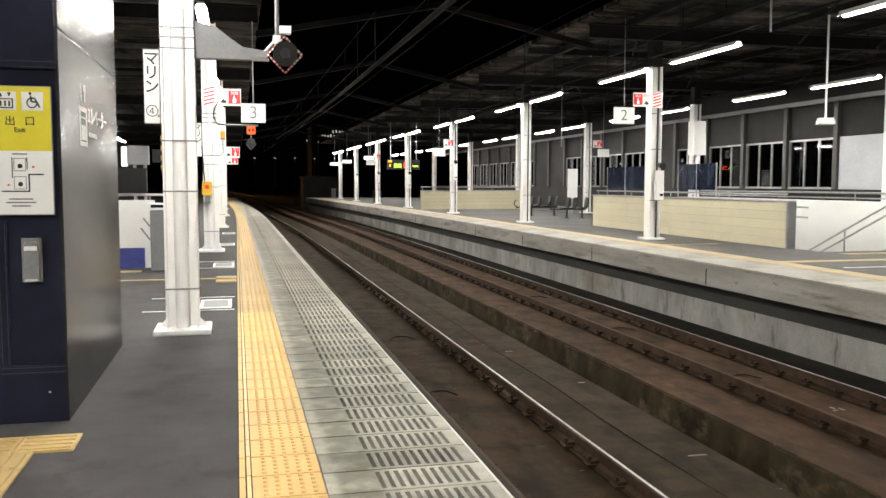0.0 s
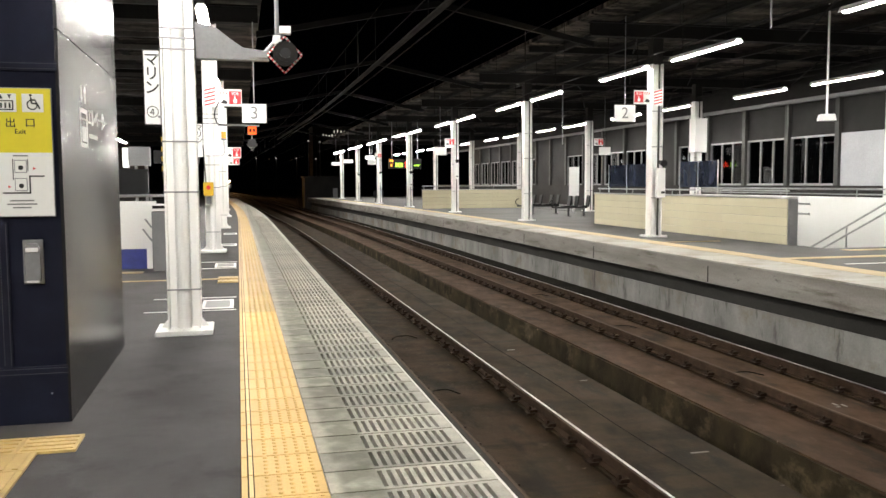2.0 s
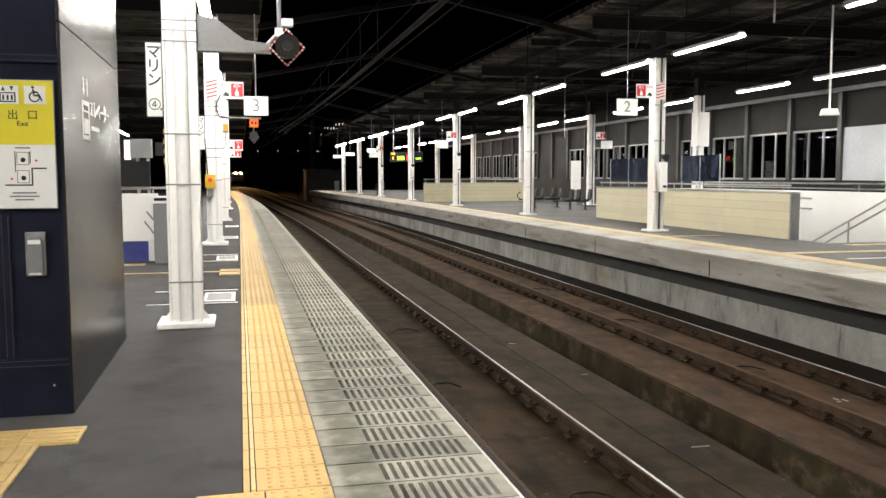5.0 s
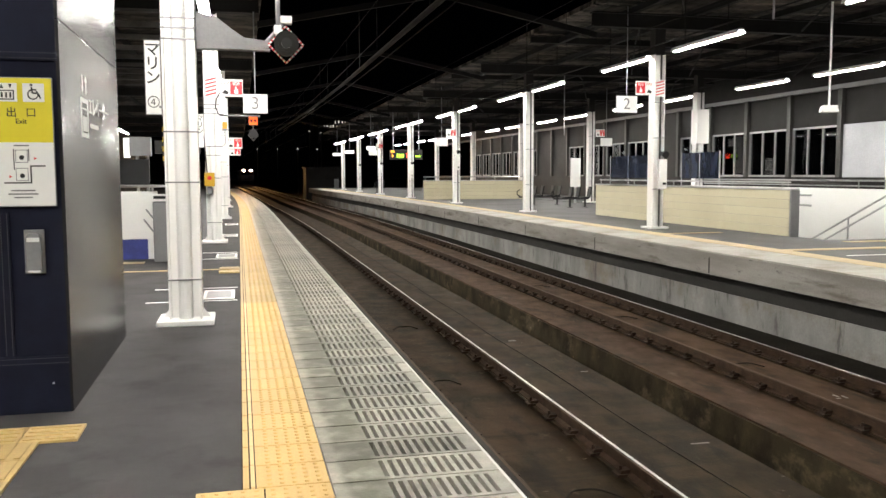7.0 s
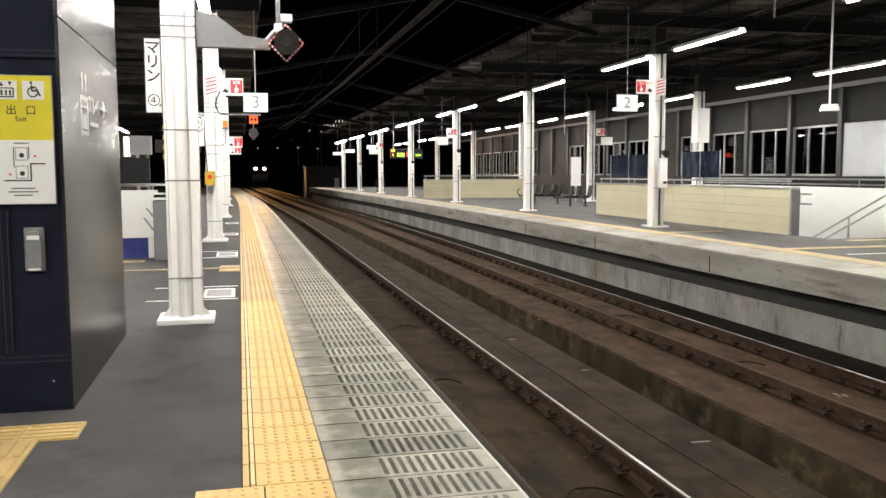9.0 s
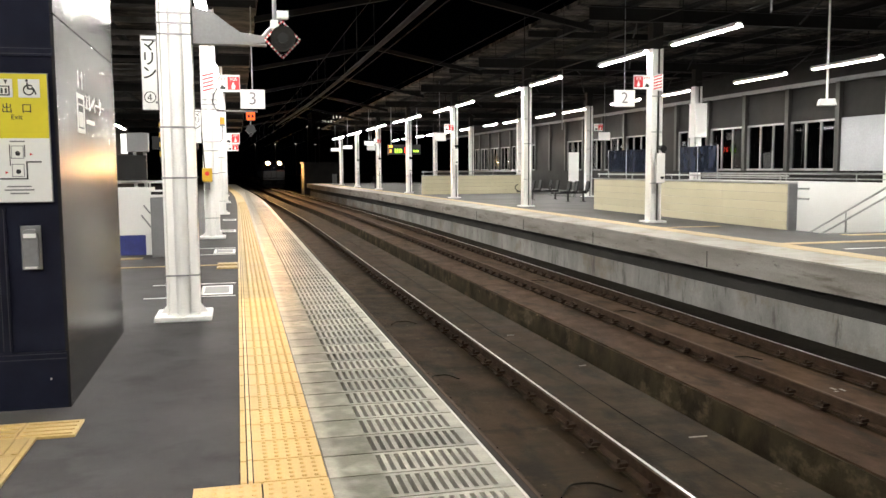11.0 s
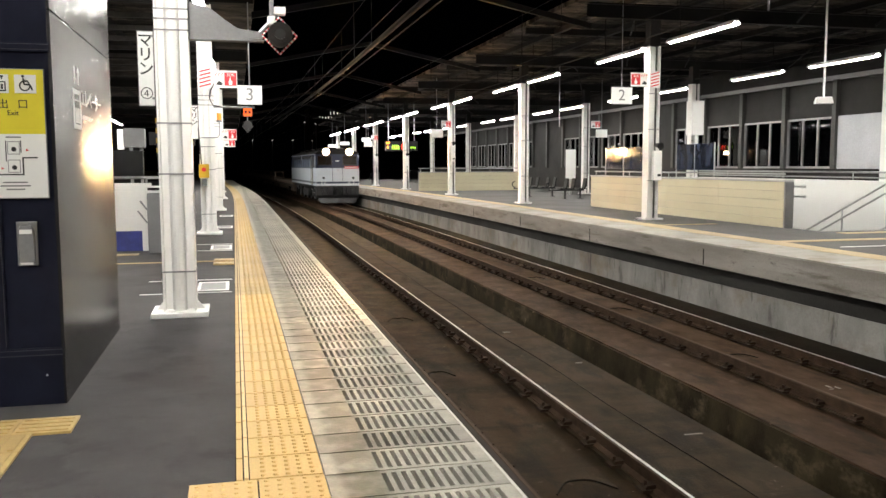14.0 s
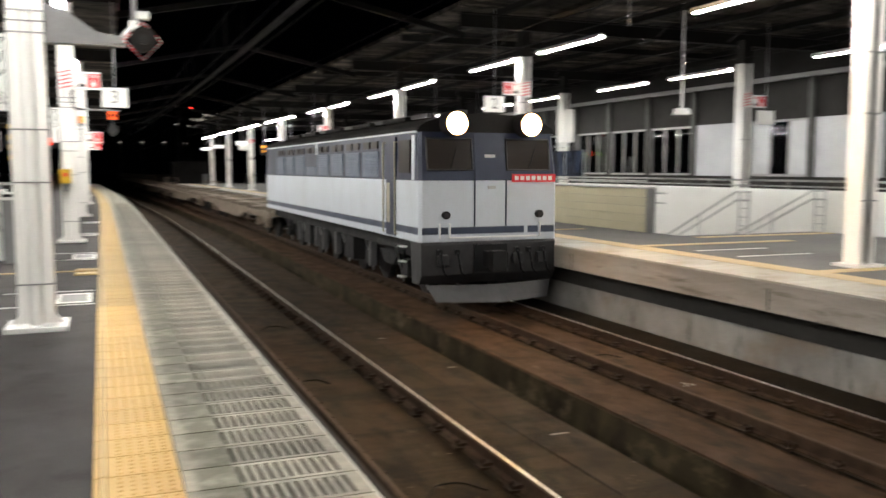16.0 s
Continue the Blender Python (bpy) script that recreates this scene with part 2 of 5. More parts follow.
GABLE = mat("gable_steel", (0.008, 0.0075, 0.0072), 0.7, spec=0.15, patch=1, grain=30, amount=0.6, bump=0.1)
BEIGE = mat("beige_panel", (0.5, 0.46, 0.32), 0.5, speck=0.07, patch=0.9, grain=25, amount=0.35, bump=0.08, dirt=(0.4, 0.35, 0.24), vary=0.04)
# Almost black grey: the wall's shade is put into the colour.
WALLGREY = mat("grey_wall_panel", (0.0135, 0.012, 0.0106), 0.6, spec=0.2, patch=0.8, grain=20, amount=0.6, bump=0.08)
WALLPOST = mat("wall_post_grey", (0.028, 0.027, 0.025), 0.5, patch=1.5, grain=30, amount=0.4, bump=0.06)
WALLWHITE = mat("white_wall", (0.82, 0.82, 0.8), 0.55, speck=0.04, patch=0.7, grain=20, amount=0.25, bump=0.08, dirt=(0.7, 0.69, 0.65))
ALU = mat("aluminium_frame", (0.3, 0.3, 0.3), 0.45, metal=0.6, patch=3, grain=60, amount=0.3, bump=0.05)
GLASS = glass("window_glass", (0.5, 0.52, 0.55), 0.02, 1.0)
PALEPANEL = mat("pale_wall_panel", (0.4, 0.41, 0.43), 0.55, patch=0.7, grain=20, amount=0.3, bump=0.05)
# Pale blue blotches are the screens' mottled reflections, painted into the colour.
SMOKED = mat("smoked_glass", (0.009, 0.013, 0.027), 0.1, patch=1.6, grain=12, amount=0.7, bump=0, dirt=(0.045, 0.055, 0.085), stretch=(1, 1.6, 0.8))
DENIM = mat("denim_cladding", (0.007, 0.008, 0.017), 0.7, spec=0.08, patch=5, grain=260, amount=0.6, bump=0.3, dirt=(0.011, 0.013, 0.025))
DENIM_SEAM = mat("denim_seam", (0.011, 0.012, 0.023), 0.7, spec=0.08, patch=8, grain=260, amount=0.6, bump=0.35)
STITCH = mat("stitch_thread", (0.05, 0.05, 0.055), 0.8, bump=0.2)
LACQUER = mat("dark_lacquered_metal", (0.026, 0.025, 0.026), 0.23, metal=0.3, spec=0.35, speck=0.06, patch=1.2, grain=90, amount=0.2, bump=0.03, stretch=(1, 1, 0.3))
SIGNWHITE = mat("sign_white", (0.8, 0.8, 0.78), 0.4, speck=0.03, patch=3, grain=40, amount=0.1, bump=0)
SIGNYELLOW = mat("sign_yellow", (0.68, 0.58, 0.02), 0.4, speck=0.04, patch=3, grain=40, amount=0.1, bump=0)
INK = mat("ink_black", (0.015, 0.015, 0.016), 0.5, bump=0)
RED = mat("sign_red", (0.62, 0.02, 0.03), 0.4, bump=0, amount=0.1)
ORANGE = glow("orange_display", (1.0, 0.1, 0.004), 0.9)
BLUE = mat("blue_tarpaulin", (0.03, 0.04, 0.22), 0.5, patch=5, grain=30, amount=0.6, bump=0.3)
CAUTION = mat("caution_yellow", (0.6, 0.38, 0.02), 0.45, bump=0.05, amount=0.3)
LIT = glow("fluorescent_tube", (1.0, 0.97, 0.9), TUBE)
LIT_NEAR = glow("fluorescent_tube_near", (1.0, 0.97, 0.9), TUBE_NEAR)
LITSIGN = glow("lit_sign_face", (1.0, 0.98, 0.95), 1.1)
REDLAMP = glow("red_signal_lamp", (1.0, 0.03, 0.02), 12)
FARLAMP = glow("far_lamp", (1.0, 0.9, 0.75), 0.9)
PILOT = glow("pilot_orange", (1.0, 0.32, 0.03), 0.5)
LEDRED, LEDGREEN, LEDAMBER = glow("led_red", (1, 0.05, 0.02), 3), glow("led_green", (0.4, 0.9, 0.05), 1.5), glow("led_amber", (1, 0.35, 0.02), 2)


# ---- shapes ----
class Shape:
    """Collects faces for one mesh."""

    def __init__(self):
        self.v, self.f, self.s = [], [], []

    def add(self, verts, faces, slot=0):
        k = len(self.v)
        self.v += [tuple(p) for p in verts]
        self.f += [tuple(i + k for i in f) for f in faces]
        self.s += [slot] * len(faces)
        return self

    def box(self, x0, x1, y0, y1, z0, z1, slot=0):
        return self.add([(x, y, z) for z in (z0, z1) for y in (y0, y1) for x in (x0, x1)],
                        [(0, 2, 3, 1), (4, 5, 7, 6), (0, 1, 5, 4), (2, 6, 7, 3), (0, 4, 6, 2), (1, 3, 7, 5)], slot)

    def rod(self, a, b, r, n=8, r2=None, slot=0):
        a, b = Vector(a), Vector(b)
        q = (b - a).to_track_quat("Z", "Y")
        ring = [Vector((math.cos(2 * math.pi * i / n), math.sin(2 * math.pi * i / n), 0)) for i in range(n)]
        r2 = r if r2 is None else r2
        verts = [a + q @ (p * r) for p in ring] + [b + q @ (p * r2) for p in ring]
        faces = [(i, (i + 1) % n, n + (i + 1) % n, n + i) for i in range(n)]
        return self.add(verts, faces + [tuple(range(n))[::-1], tuple(range(n, 2 * n))], slot)

    def prism(self, pts, axis, a, b, slot=0):
        """A flat outline pulled along an axis from a to b; the outline's two numbers are the other axes in order."""
        n = len(pts)
        k = "xyz".index(axis)
        verts = []
        for c in (a, b):
            for p in pts:
                q = list(p)
                q.insert(k, c)
                verts.append(q)
        return self.add(verts, [tuple(range(n)), tuple(range(n, 2 * n))[::-1]] + [(i, n + i, n + (i + 1) % n, (i + 1) % n) for i in range(n)], slot)

    def sweep(self, profile, ys, slot=0):
        """A closed outline of (x, z) carried along the bending line."""
        n = len(profile)
        verts = [(x + bend(y), y, z) for y in ys for x, z in profile]
        faces = [(j * n + i, j * n + (i + 1) % n, (j + 1) * n + (i + 1) % n, (j + 1) * n + i) for j in range(len(ys) - 1) for i in range(n)]
        m = (len(ys) - 1) * n
        return self.add(verts, faces + [tuple(range(n))[::-1], tuple(range(m, m + n))], slot)

    def tube(self, pts, r, n=6, slot=0):
        """One round bar through the points."""
        pts = [Vector(p) for p in pts]
        verts = []
        for i, p in enumerate(pts):
            q = (pts[min(i + 1, len(pts) - 1)] - pts[max(i - 1, 0)]).to_track_quat("Z", "Y")
            verts += [p + q @ Vector((r * math.cos(2 * math.pi * k / n), r * math.sin(2 * math.pi * k / n), 0)) for k in range(n)]
        faces = [(j * n + k, j * n + (k + 1) % n, (j + 1) * n + (k + 1) % n, (j + 1) * n + k) for j in range(len(pts) - 1) for k in range(n)]
        m = (len(pts) - 1) * n
        return self.add(verts, faces + [tuple(range(n))[::-1], tuple(range(m, m + n))], slot)

    def ring(self, x, z, inner, outer, y0, y1, n=20, slot=0):
        """A short round sleeve along y."""
        verts = [(x + r * math.cos(2 * math.pi * k / n), y, z + r * math.sin(2 * math.pi * k / n)) for r, y in ((inner, y0), (outer, y0), (outer, y1), (inner, y1)) for k in range(n)]
        return self.add(verts, [(j * n + k, j * n + (k + 1) % n, (j + 1) % 4 * n + (k + 1) % n, (j + 1) % 4 * n + k) for j in range(4) for k in range(n)], slot)

    def mesh(self, name, mats, bevel=0.0):
        me = bpy.data.meshes.new(name)
        me.from_pydata(self.v, [], self.f)
        for m in mats if isinstance(mats, (list, tuple)) else [mats]:
            me.materials.append(m)
        me.polygons.foreach_set("material_index", self.s)
        bm = bmesh.new()
        bm.from_mesh(me)
        bmesh.ops.recalc_face_normals(bm, faces=bm.faces)
        if bevel:
            bmesh.ops.bevel(bm, geom=list(bm.edges), offset=bevel, segments=2, affect="EDGES", profile=0.6)
        bm.to_mesh(me)
        bm.free()
        return me


def rect(x0, x1, z0, z1):
    return [(x0, z0), (x1, z0), (x1, z1), (x0, z1)]


def part(name, shape, mats, parent=None, label="", bevel=0.0, m=None):
    ob = new(name, shape if isinstance(shape, bpy.types.Mesh) else shape.mesh(name, mats, bevel))
    if parent:
        ob.parent = parent
    if m is not None:
        ob.matrix_basis = m
    return tagged(ob, label)


def thing(name, label, category, group="", m=None, kind=""):
    ob = new(name)
    ob.empty_display_size = 0.1
    if m is not None:
        ob.matrix_basis = m
    return tagged(ob, label, category, group, kind)


def structure(name, shape, mats, label, category, bevel=0.0):
    return tagged(part(name, shape, mats, None, label, bevel), category=category, kind="structure")


def words(name, text, size, material, parent, m, label="", bold=0.0):
    """Lettering in the built-in font as a thin mesh; it is centred on m and reads along m's x axis."""
    cu = bpy.data.curves.new(name, "FONT")
    cu.body, cu.size, cu.extrude, cu.align_x, cu.align_y = text, size, 0.002, "CENTER", "CENTER"
    cu.offset = bold * size
    tmp = new(name + "_tmp", cu)
    me = bpy.data.meshes.new_from_object(tmp.evaluated_get(bpy.context.evaluated_depsgraph_get()))
    bpy.data.objects.remove(tmp)
    me.materials.clear()
    me.materials.append(material)
    return part(name, me, None, parent, label, m=m)


FRONT = pose(0, 0, 0, 90)  # lettering on a face that looks towards -y
YS = [-6, 0, 10, 20, 30, 36, 40, 44, 48, 52, 56, 60, 64, 68, 72, 76, 80, 84, 88]
YFAR = YS + [92, 96, 100, 110, 120, 140, 160, 180, 200, 225, 250, 275, 300, 330, 360, 400]

# ---- ground, tracks and platforms ----
structure("ground", Shape().box(-400, 400, -60, 700, -3.0, -2.6), TROUGH, "dark ground under the viaduct tracks", "ground")
structure("track_slab_1", Shape().sweep(rect(0.96, 4.7, -2.59, BED_Z), YFAR), SLAB, "stained concrete slab bed of the near track", "track bed")
structure("track_slab_2", Shape().sweep(rect(5.42, 8.61, -2.59, BED_Z), YFAR), SLAB_B, "rust-stained concrete slab bed of the far track", "track bed")
structure("trough", Shape().sweep(rect(4.7, 5.385, -2.59, -2.3), YFAR), TROUGH, "dirty drainage trough between the two tracks", "trough")

structure("gutter_wall", Shape().sweep(rect(5.39, 5.416, -2.59, BED_Z - 0.02), YFAR), GUTTERWALL, "dark streaked side wall of the drainage trough", "trough")
structure("gutter_strip", Shape().sweep(rect(8.0, 8.6, BED_Z - 0.05, BED_Z + 0.012), YFAR), TROUGH, "dark dirty strip beside the platform wall", "track bed")
structure("platform_1", Shape().sweep([(-9, -0.35), (0.4, -0.35), (0.4, 0), (-9, 0)], YS), ASPHALT, "dark grey asphalt platform floor", "platform")
structure("platform_base_1", Shape().sweep(rect(0.2, 0.95, -2.59, -0.352), YS).sweep(rect(0.404, 1.17, -0.35, -0.07), YS), CONCRETE_DARK, "dark concrete wall under the platform edge", "platform wall")
YA, YB = [y for y in YS if y < 15] + [15.0], [26.8] + [y for y in YS if y > 27]
structure("platform_2", Shape().sweep(rect(9.3, 12.05, -0.42, 0), YS).sweep(rect(12.05, 16.0, -0.42, 0), YA).sweep(rect(12.05, 16.0, -0.42, 0), YB).sweep(rect(16.2, 20.9, -0.42, 0), YS), ASPHALT_B, "grey asphalt floor of the opposite platform", "platform")
structure("platform_slab_2", Shape().sweep([(8.3, -0.42), (9.3, -0.42), (9.3, -0.004), (8.33, -0.004), (8.3, -0.03)], YS), EDGEFACE, "weathered concrete edge slab with stained face", "platform edge")
# Black filling: the shade inside the gap is put into its colour.
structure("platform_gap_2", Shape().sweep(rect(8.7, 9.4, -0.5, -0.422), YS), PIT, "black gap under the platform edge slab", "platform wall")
# Dark band on the wall: the slab's shadow, painted in as colour.
structure("platform_beam_2", Shape().sweep(rect(8.625, 9.4, -0.77, -0.5), YS), CONCRETE_SHADED, "dark wall band with the slab's shadow put into its colour", "platform wall")
structure("platform_base_2", Shape().sweep(rect(8.62, 9.4, -2.59, -0.772), YS), CONCRETE, "pale streaked concrete wall under the platform", "platform wall")


def rail(x, head):
    """One running rail with its chairs."""
    h = RAIL_Z
    prof = [(-0.065, h - 0.15), (0.065, h - 0.15), (0.065, h - 0.138), (0.01, h - 0.12), (0.01, h - 0.045), (0.033, h - 0.035), (0.033, h - 0.006),
            (0.022, h), (-0.022, h), (-0.033, h - 0.006), (-0.033, h - 0.035), (-0.01, h - 0.045), (-0.01, h - 0.12), (-0.065, h - 0.138)]
    ob = thing("rail", "long steel running rail with a shiny worn head", "rail", "running rails")
    part("rail_body", Shape().sweep([(x + a, b) for a, b in prof], YFAR), RUST, ob, "rusty rail web and foot")
    part("rail_head", Shape().sweep([(x + a, b) for a, b in [(-0.012, h - 0.004), (0.018, h - 0.004), (0.016, h + 0.002), (-0.009, h + 0.002)]], YFAR), head, ob, "worn running surface")
    part("plinth", Shape().sweep([(x + a, b) for a, b in rect(-0.1, 0.1, BED_Z - 0.05, h - 0.152)], YFAR), SLAB, ob, "rust-stained strip under the rail")
    return ob


chair = Shape().box(0.05, 0.15, -0.07, 0.07, 0.0, 0.026)
chair.prism([(0.02, 0.02), (0.12, 0.02), (0.1, 0.055), (0.02, 0.06)], "y", -0.045, 0.045)
chair.rod((0.092, 0, 0.02), (0.092, 0, 0.09), 0.016, 6)
chair_mesh = chair.mesh("rail_fixing", FIXING)
for track in (TRACK_A, TRACK_B):
    for side in (-0.566, 0.566):
        r = rail(track + side, SHINE if side > 0 else DULLRAIL)
        for i in range(70):
            y = 3.2 + 0.6 * i
            for turn in (0, 180):
                part("rail_fixing", chair_mesh, None, r, m=pose(track + side + bend(y), y, RAIL_Z - 0.153, 0, 0, turn))

cable = Shape()
cable.tube([(4.08 + 0.02 * math.sin(i), 4 + 0.8 * i, BED_Z + 0.004) for i in range(45)], 0.007, 5)
tagged(part("track_cable", cable, TROUGH, None, "thin black cable laid along the track slab"), category="cable")
for k, (cx, cy, w) in enumerate([(6.9, 13.9, 0.24), (6.85, 9.85, 0.22), (6.9, 18.5, 0.24), (2.8, 5.85, 0.27), (2.52, 9.9, 0.2), (2.77, 13.9, 0.22)]):
    s = Shape()
    s.tube([(cx - w + 2 * w * i / 16, cy - 0.12 + 0.26 * math.sin(math.pi * i / 16), BED_Z + 0.014 + 0.012 * math.sin(math.pi * i / 8) ** 2) for i in range(17)], 0.009)
    tagged(part("bond_cable", s, TROUGH, None, "looped black bond cable between the rails"), category="cable", group="bond cables")


# ---- roofs ----
def roof(name, x0, x1, z, label):
    s = Shape().box(x0, x1, -8, 90, z, z + 0.12)
    x = x0 + 0.1
    while x < x1:
        s.box(x, x + 0.14, -8, 90, z - 0.014, z - 0.002)
        x += 0.42
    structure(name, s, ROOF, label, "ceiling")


roof("ceiling_2", 8.7, 21.3, 5.6, "dark corrugated roof deck over the opposite platform")
roof("ceiling_1", -9, 0.6, 5.3, "dark corrugated roof deck over the platform")


def girder(x0, x1, y, z, over=""):
    ob = thing("roof_girder", "dark steel roof girder spanning the platform", "girder", "roof girders")
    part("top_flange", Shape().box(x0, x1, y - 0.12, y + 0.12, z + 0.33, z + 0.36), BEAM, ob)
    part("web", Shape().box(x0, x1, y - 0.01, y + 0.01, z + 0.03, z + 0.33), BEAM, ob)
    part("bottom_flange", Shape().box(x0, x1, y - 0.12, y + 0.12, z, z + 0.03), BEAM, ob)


def purlin(x, z):
    tagged(part("purlin", Shape().box(x - 0.05, x + 0.05, -8, 88, z, z + 0.14).box(x - 0.07, x + 0.07, -8, 88, z - 0.012, z), BEAM, None, "dark steel purlin under the roof deck"), category="purlin", group="purlins")


for i in range(8):
    girder(8.6, 21, 9.5 + 10 * i, 5.04)
    girder(-9, 0.5, 7.9 + 10 * i, 4.74)
    for x in (12.2, 14.6, 19):
        b = Shape()
        b.rod((x - 2.2, 9.7 + 10 * i, 5.1), (x, 14.5 + 10 * i, 5.45), 0.025, 6).rod((x + 2.2, 19.3 + 10 * i, 5.1), (x, 14.5 + 10 * i, 5.45), 0.025, 6)
        tagged(part("roof_brace", b, BEAM, None, "thin diagonal steel brace under the roof"), category="brace", group="roof braces")
for x in (9.7, 11.4, 13.6, 15.8, 18.0, 20.2):
    purlin(x, 5.4)
for i in range(36):
    y = 2.0 + 2.5 * i
    if i % 4 == 1:
        tagged(part("roof_joist", Shape().box(8.75, 20.9, y - 0.04, y + 0.04, 5.4, 5.57).box(8.75, 20.9, y - 0.08, y + 0.08, 5.385, 5.4), BEAM, None, "dark steel joist under the roof deck"), category="joist", group="roof joists")
for x in (-0.5, -3, -5, -6.6):
    purlin(x, 5.1)
for i in range(14):
    y = 8.9 + 1.9 * i
    ob = thing("cross_rail", "grey steel cross rail under the platform roof", "rail", "cross rails")
    part("bar", Shape().box(-8.9, -0.7, y - 0.05, y + 0.05, 4.78, 4.9), CROSSRAIL, ob)
    for x in (-8.2, -4.6, -1.2):
        part("hanger", Shape().box(x - 0.015, x + 0.015, y - 0.015, y + 0.015, 4.9, 5.29), BEAM, ob)
for x in (10.1, 16.75):
    tagged(part("conduit", Shape().rod((x, 3, 4.56), (x, 38, 4.56), 0.018, 6), BEAM, None, "long dark conduit under the roof"), category="conduit", group="conduits")

# gabled frames over the tracks and the service beams hung under their ridge
for i in range(7):
    y = 9.6 + 10 * i
    s = Shape()
    for (xa, za), (xb, zb) in (((0.5, 4.74), (4.75, 5.6)), ((4.75, 5.6), (8.75, 4.78))):
        s.prism([(xa, za), (xb, zb), (xb, zb + 0.14), (xa, za + 0.14)], "y", y - 0.06, y + 0.06)
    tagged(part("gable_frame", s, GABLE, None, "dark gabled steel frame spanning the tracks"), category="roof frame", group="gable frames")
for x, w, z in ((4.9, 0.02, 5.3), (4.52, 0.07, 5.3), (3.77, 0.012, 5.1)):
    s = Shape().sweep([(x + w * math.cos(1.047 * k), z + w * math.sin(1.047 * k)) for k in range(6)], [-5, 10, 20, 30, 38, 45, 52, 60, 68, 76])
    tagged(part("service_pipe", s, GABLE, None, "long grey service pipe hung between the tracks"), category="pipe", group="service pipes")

# overhead line over each track
for x in (TRACK_A + 0.05, TRACK_B + 0.05):
    w = thing("overhead_wire", "overhead contact wire with its catenary and droppers", "overhead wire", "overhead wires")
    ys = [-5, 10, 20, 30, 38, 45, 52, 60, 68, 76, 84, 92, 100, 120, 140]
    for name, z, r in (("contact_wire", 3.9, 0.006), ("messenger_wire", 4.92 if x < 4 else 5.05, 0.006)):
        s = Shape()
        s.sweep([(x + r * math.cos(1.257 * k), z + r * math.sin(1.257 * k)) for k in range(5)], ys)
        part(name, s, BEAM, w)
    for y in range(2, 90, 5):
        if y % 10 == 2 and y < 72:
            part("hanger", Shape().rod((x + bend(y), y + 7.6, 3.9), (x + bend(y), y + 7.6, 5.24), 0.01, 5), BEAM, w)
        part("dropper", Shape().rod((x + bend(y), y, 3.9), (x + bend(y), y, 4.92), 0.006, 4), BEAM, w)


# ---- lamps ----
def lamp(m, top, light=None):
    ob = thing("ceiling_lamp", "long white fluorescent lamp hanging under the roof", "lamp", "platform lamps", m)
    part("housing", Shape().prism([(-0.1, -0.01), (-0.09, -0.01), (-0.055, 0.05), (0.055, 0.05), (0.09, -0.01), (0.1, -0.01), (0.05, 0.085), (-0.05, 0.085)], "y", 0, 2.8), WHITE, ob, bevel=0)
    part("tube", Shape().rod((0, 0.04, 0.0), (0, 2.76, 0.0), 0.03, 10), light or LIT, ob, "glowing white tube")
    for y in (0.5, 2.3):
        part("hanger", Shape().rod((0, y, 0.08), (0, y, top), 0.012, 6), BEAM, ob)
    return ob


first = lamp(pose(10.1, 15.3, 4.28), 1.29)
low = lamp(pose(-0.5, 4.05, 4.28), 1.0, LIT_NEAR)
for i in range(-1, 7):
    for off in (15.3, 19.4):
        y = off + 10 * i
        if (i, off) != (0, 15.3):
            copy_thing(first, pose(10.1 + row_bend(y), y, 4.28, 0, 0, 0 if y < 40 else 1))
        copy_thing(first, pose(16.75 + bend(y), y + 3.8, 4.28))
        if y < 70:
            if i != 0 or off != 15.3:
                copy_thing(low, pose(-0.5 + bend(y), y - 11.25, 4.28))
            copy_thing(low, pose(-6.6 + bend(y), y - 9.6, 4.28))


# ---- pillars ----
def pillar(m, h, pipe=True, group="pillars"):
    ob = thing("pillar", "white-painted steel H-section pillar on a base plate", "pillar", group, m)
    part("flange", Shape().box(-0.15, -0.132, -0.15, 0.15, 0.03, h), WHITE, ob)
    part("flange", Shape().box(0.132, 0.15, -0.15, 0.15, 0.03, h), WHITE, ob)
    part("web", Shape().box(-0.132, 0.132, -0.01, 0.01, 0.03, h), WHITE, ob)
    part("base_plate", Shape().box(-0.26, 0.26, -0.26, 0.26, 0, 0.05), WHITE, ob, bevel=0.012)
    if pipe:
        part("downpipe", Shape().rod((0, -0.085, 0.04), (0, -0.085, h), 0.065, 14), WHITE, ob)
        for z in (0.42, 1.34, 1.81, 2.66, 2.76, 2.85):
            part("strap", Shape().box(-0.157, 0.157, -0.158, -0.15, z, z + 0.014).box(0.15, 0.157, -0.15, 0.15, z, z + 0.014).box(-0.157, -0.15, -0.15, 0.15, z, z + 0.014), STRAP, ob)
        for sx in (-1, 1):
            part("stiffener", Shape().prism([(sx * 0.15, 0.03), (sx * 0.24, 0.03), (sx * 0.15, 0.14)], "y", -0.008, 0.008), WHITE, ob)
    return ob


near = pillar(pose(-0.5, 7.9, 0), 4.7)
for i in range(1, 7):
    y = 7.9 + 10 * i
    copy_thing(near, pose(-0.5 + bend(y), y, 0))
right = pillar(pose(10.45, 19.6, 0), 4.4, pipe=False, group="pillars of the opposite platform")
part("head", Shape().box(-0.14, 0.14, -0.14, 0.14, 4.4, 5.04), BEAM, right, "dark pillar head under the girder")
part("conduit", Shape().rod((0.06, -0.1, 0.03), (0.06, -0.1, 4.4), 0.025, 8), WALLPOST, right, "thin grey conduit")
for z in (1.0, 2.3, 3.2):
    part("strap", Shape().box(-0.157, 0.157, -0.158, -0.15, z, z + 0.02), STRAP, right)
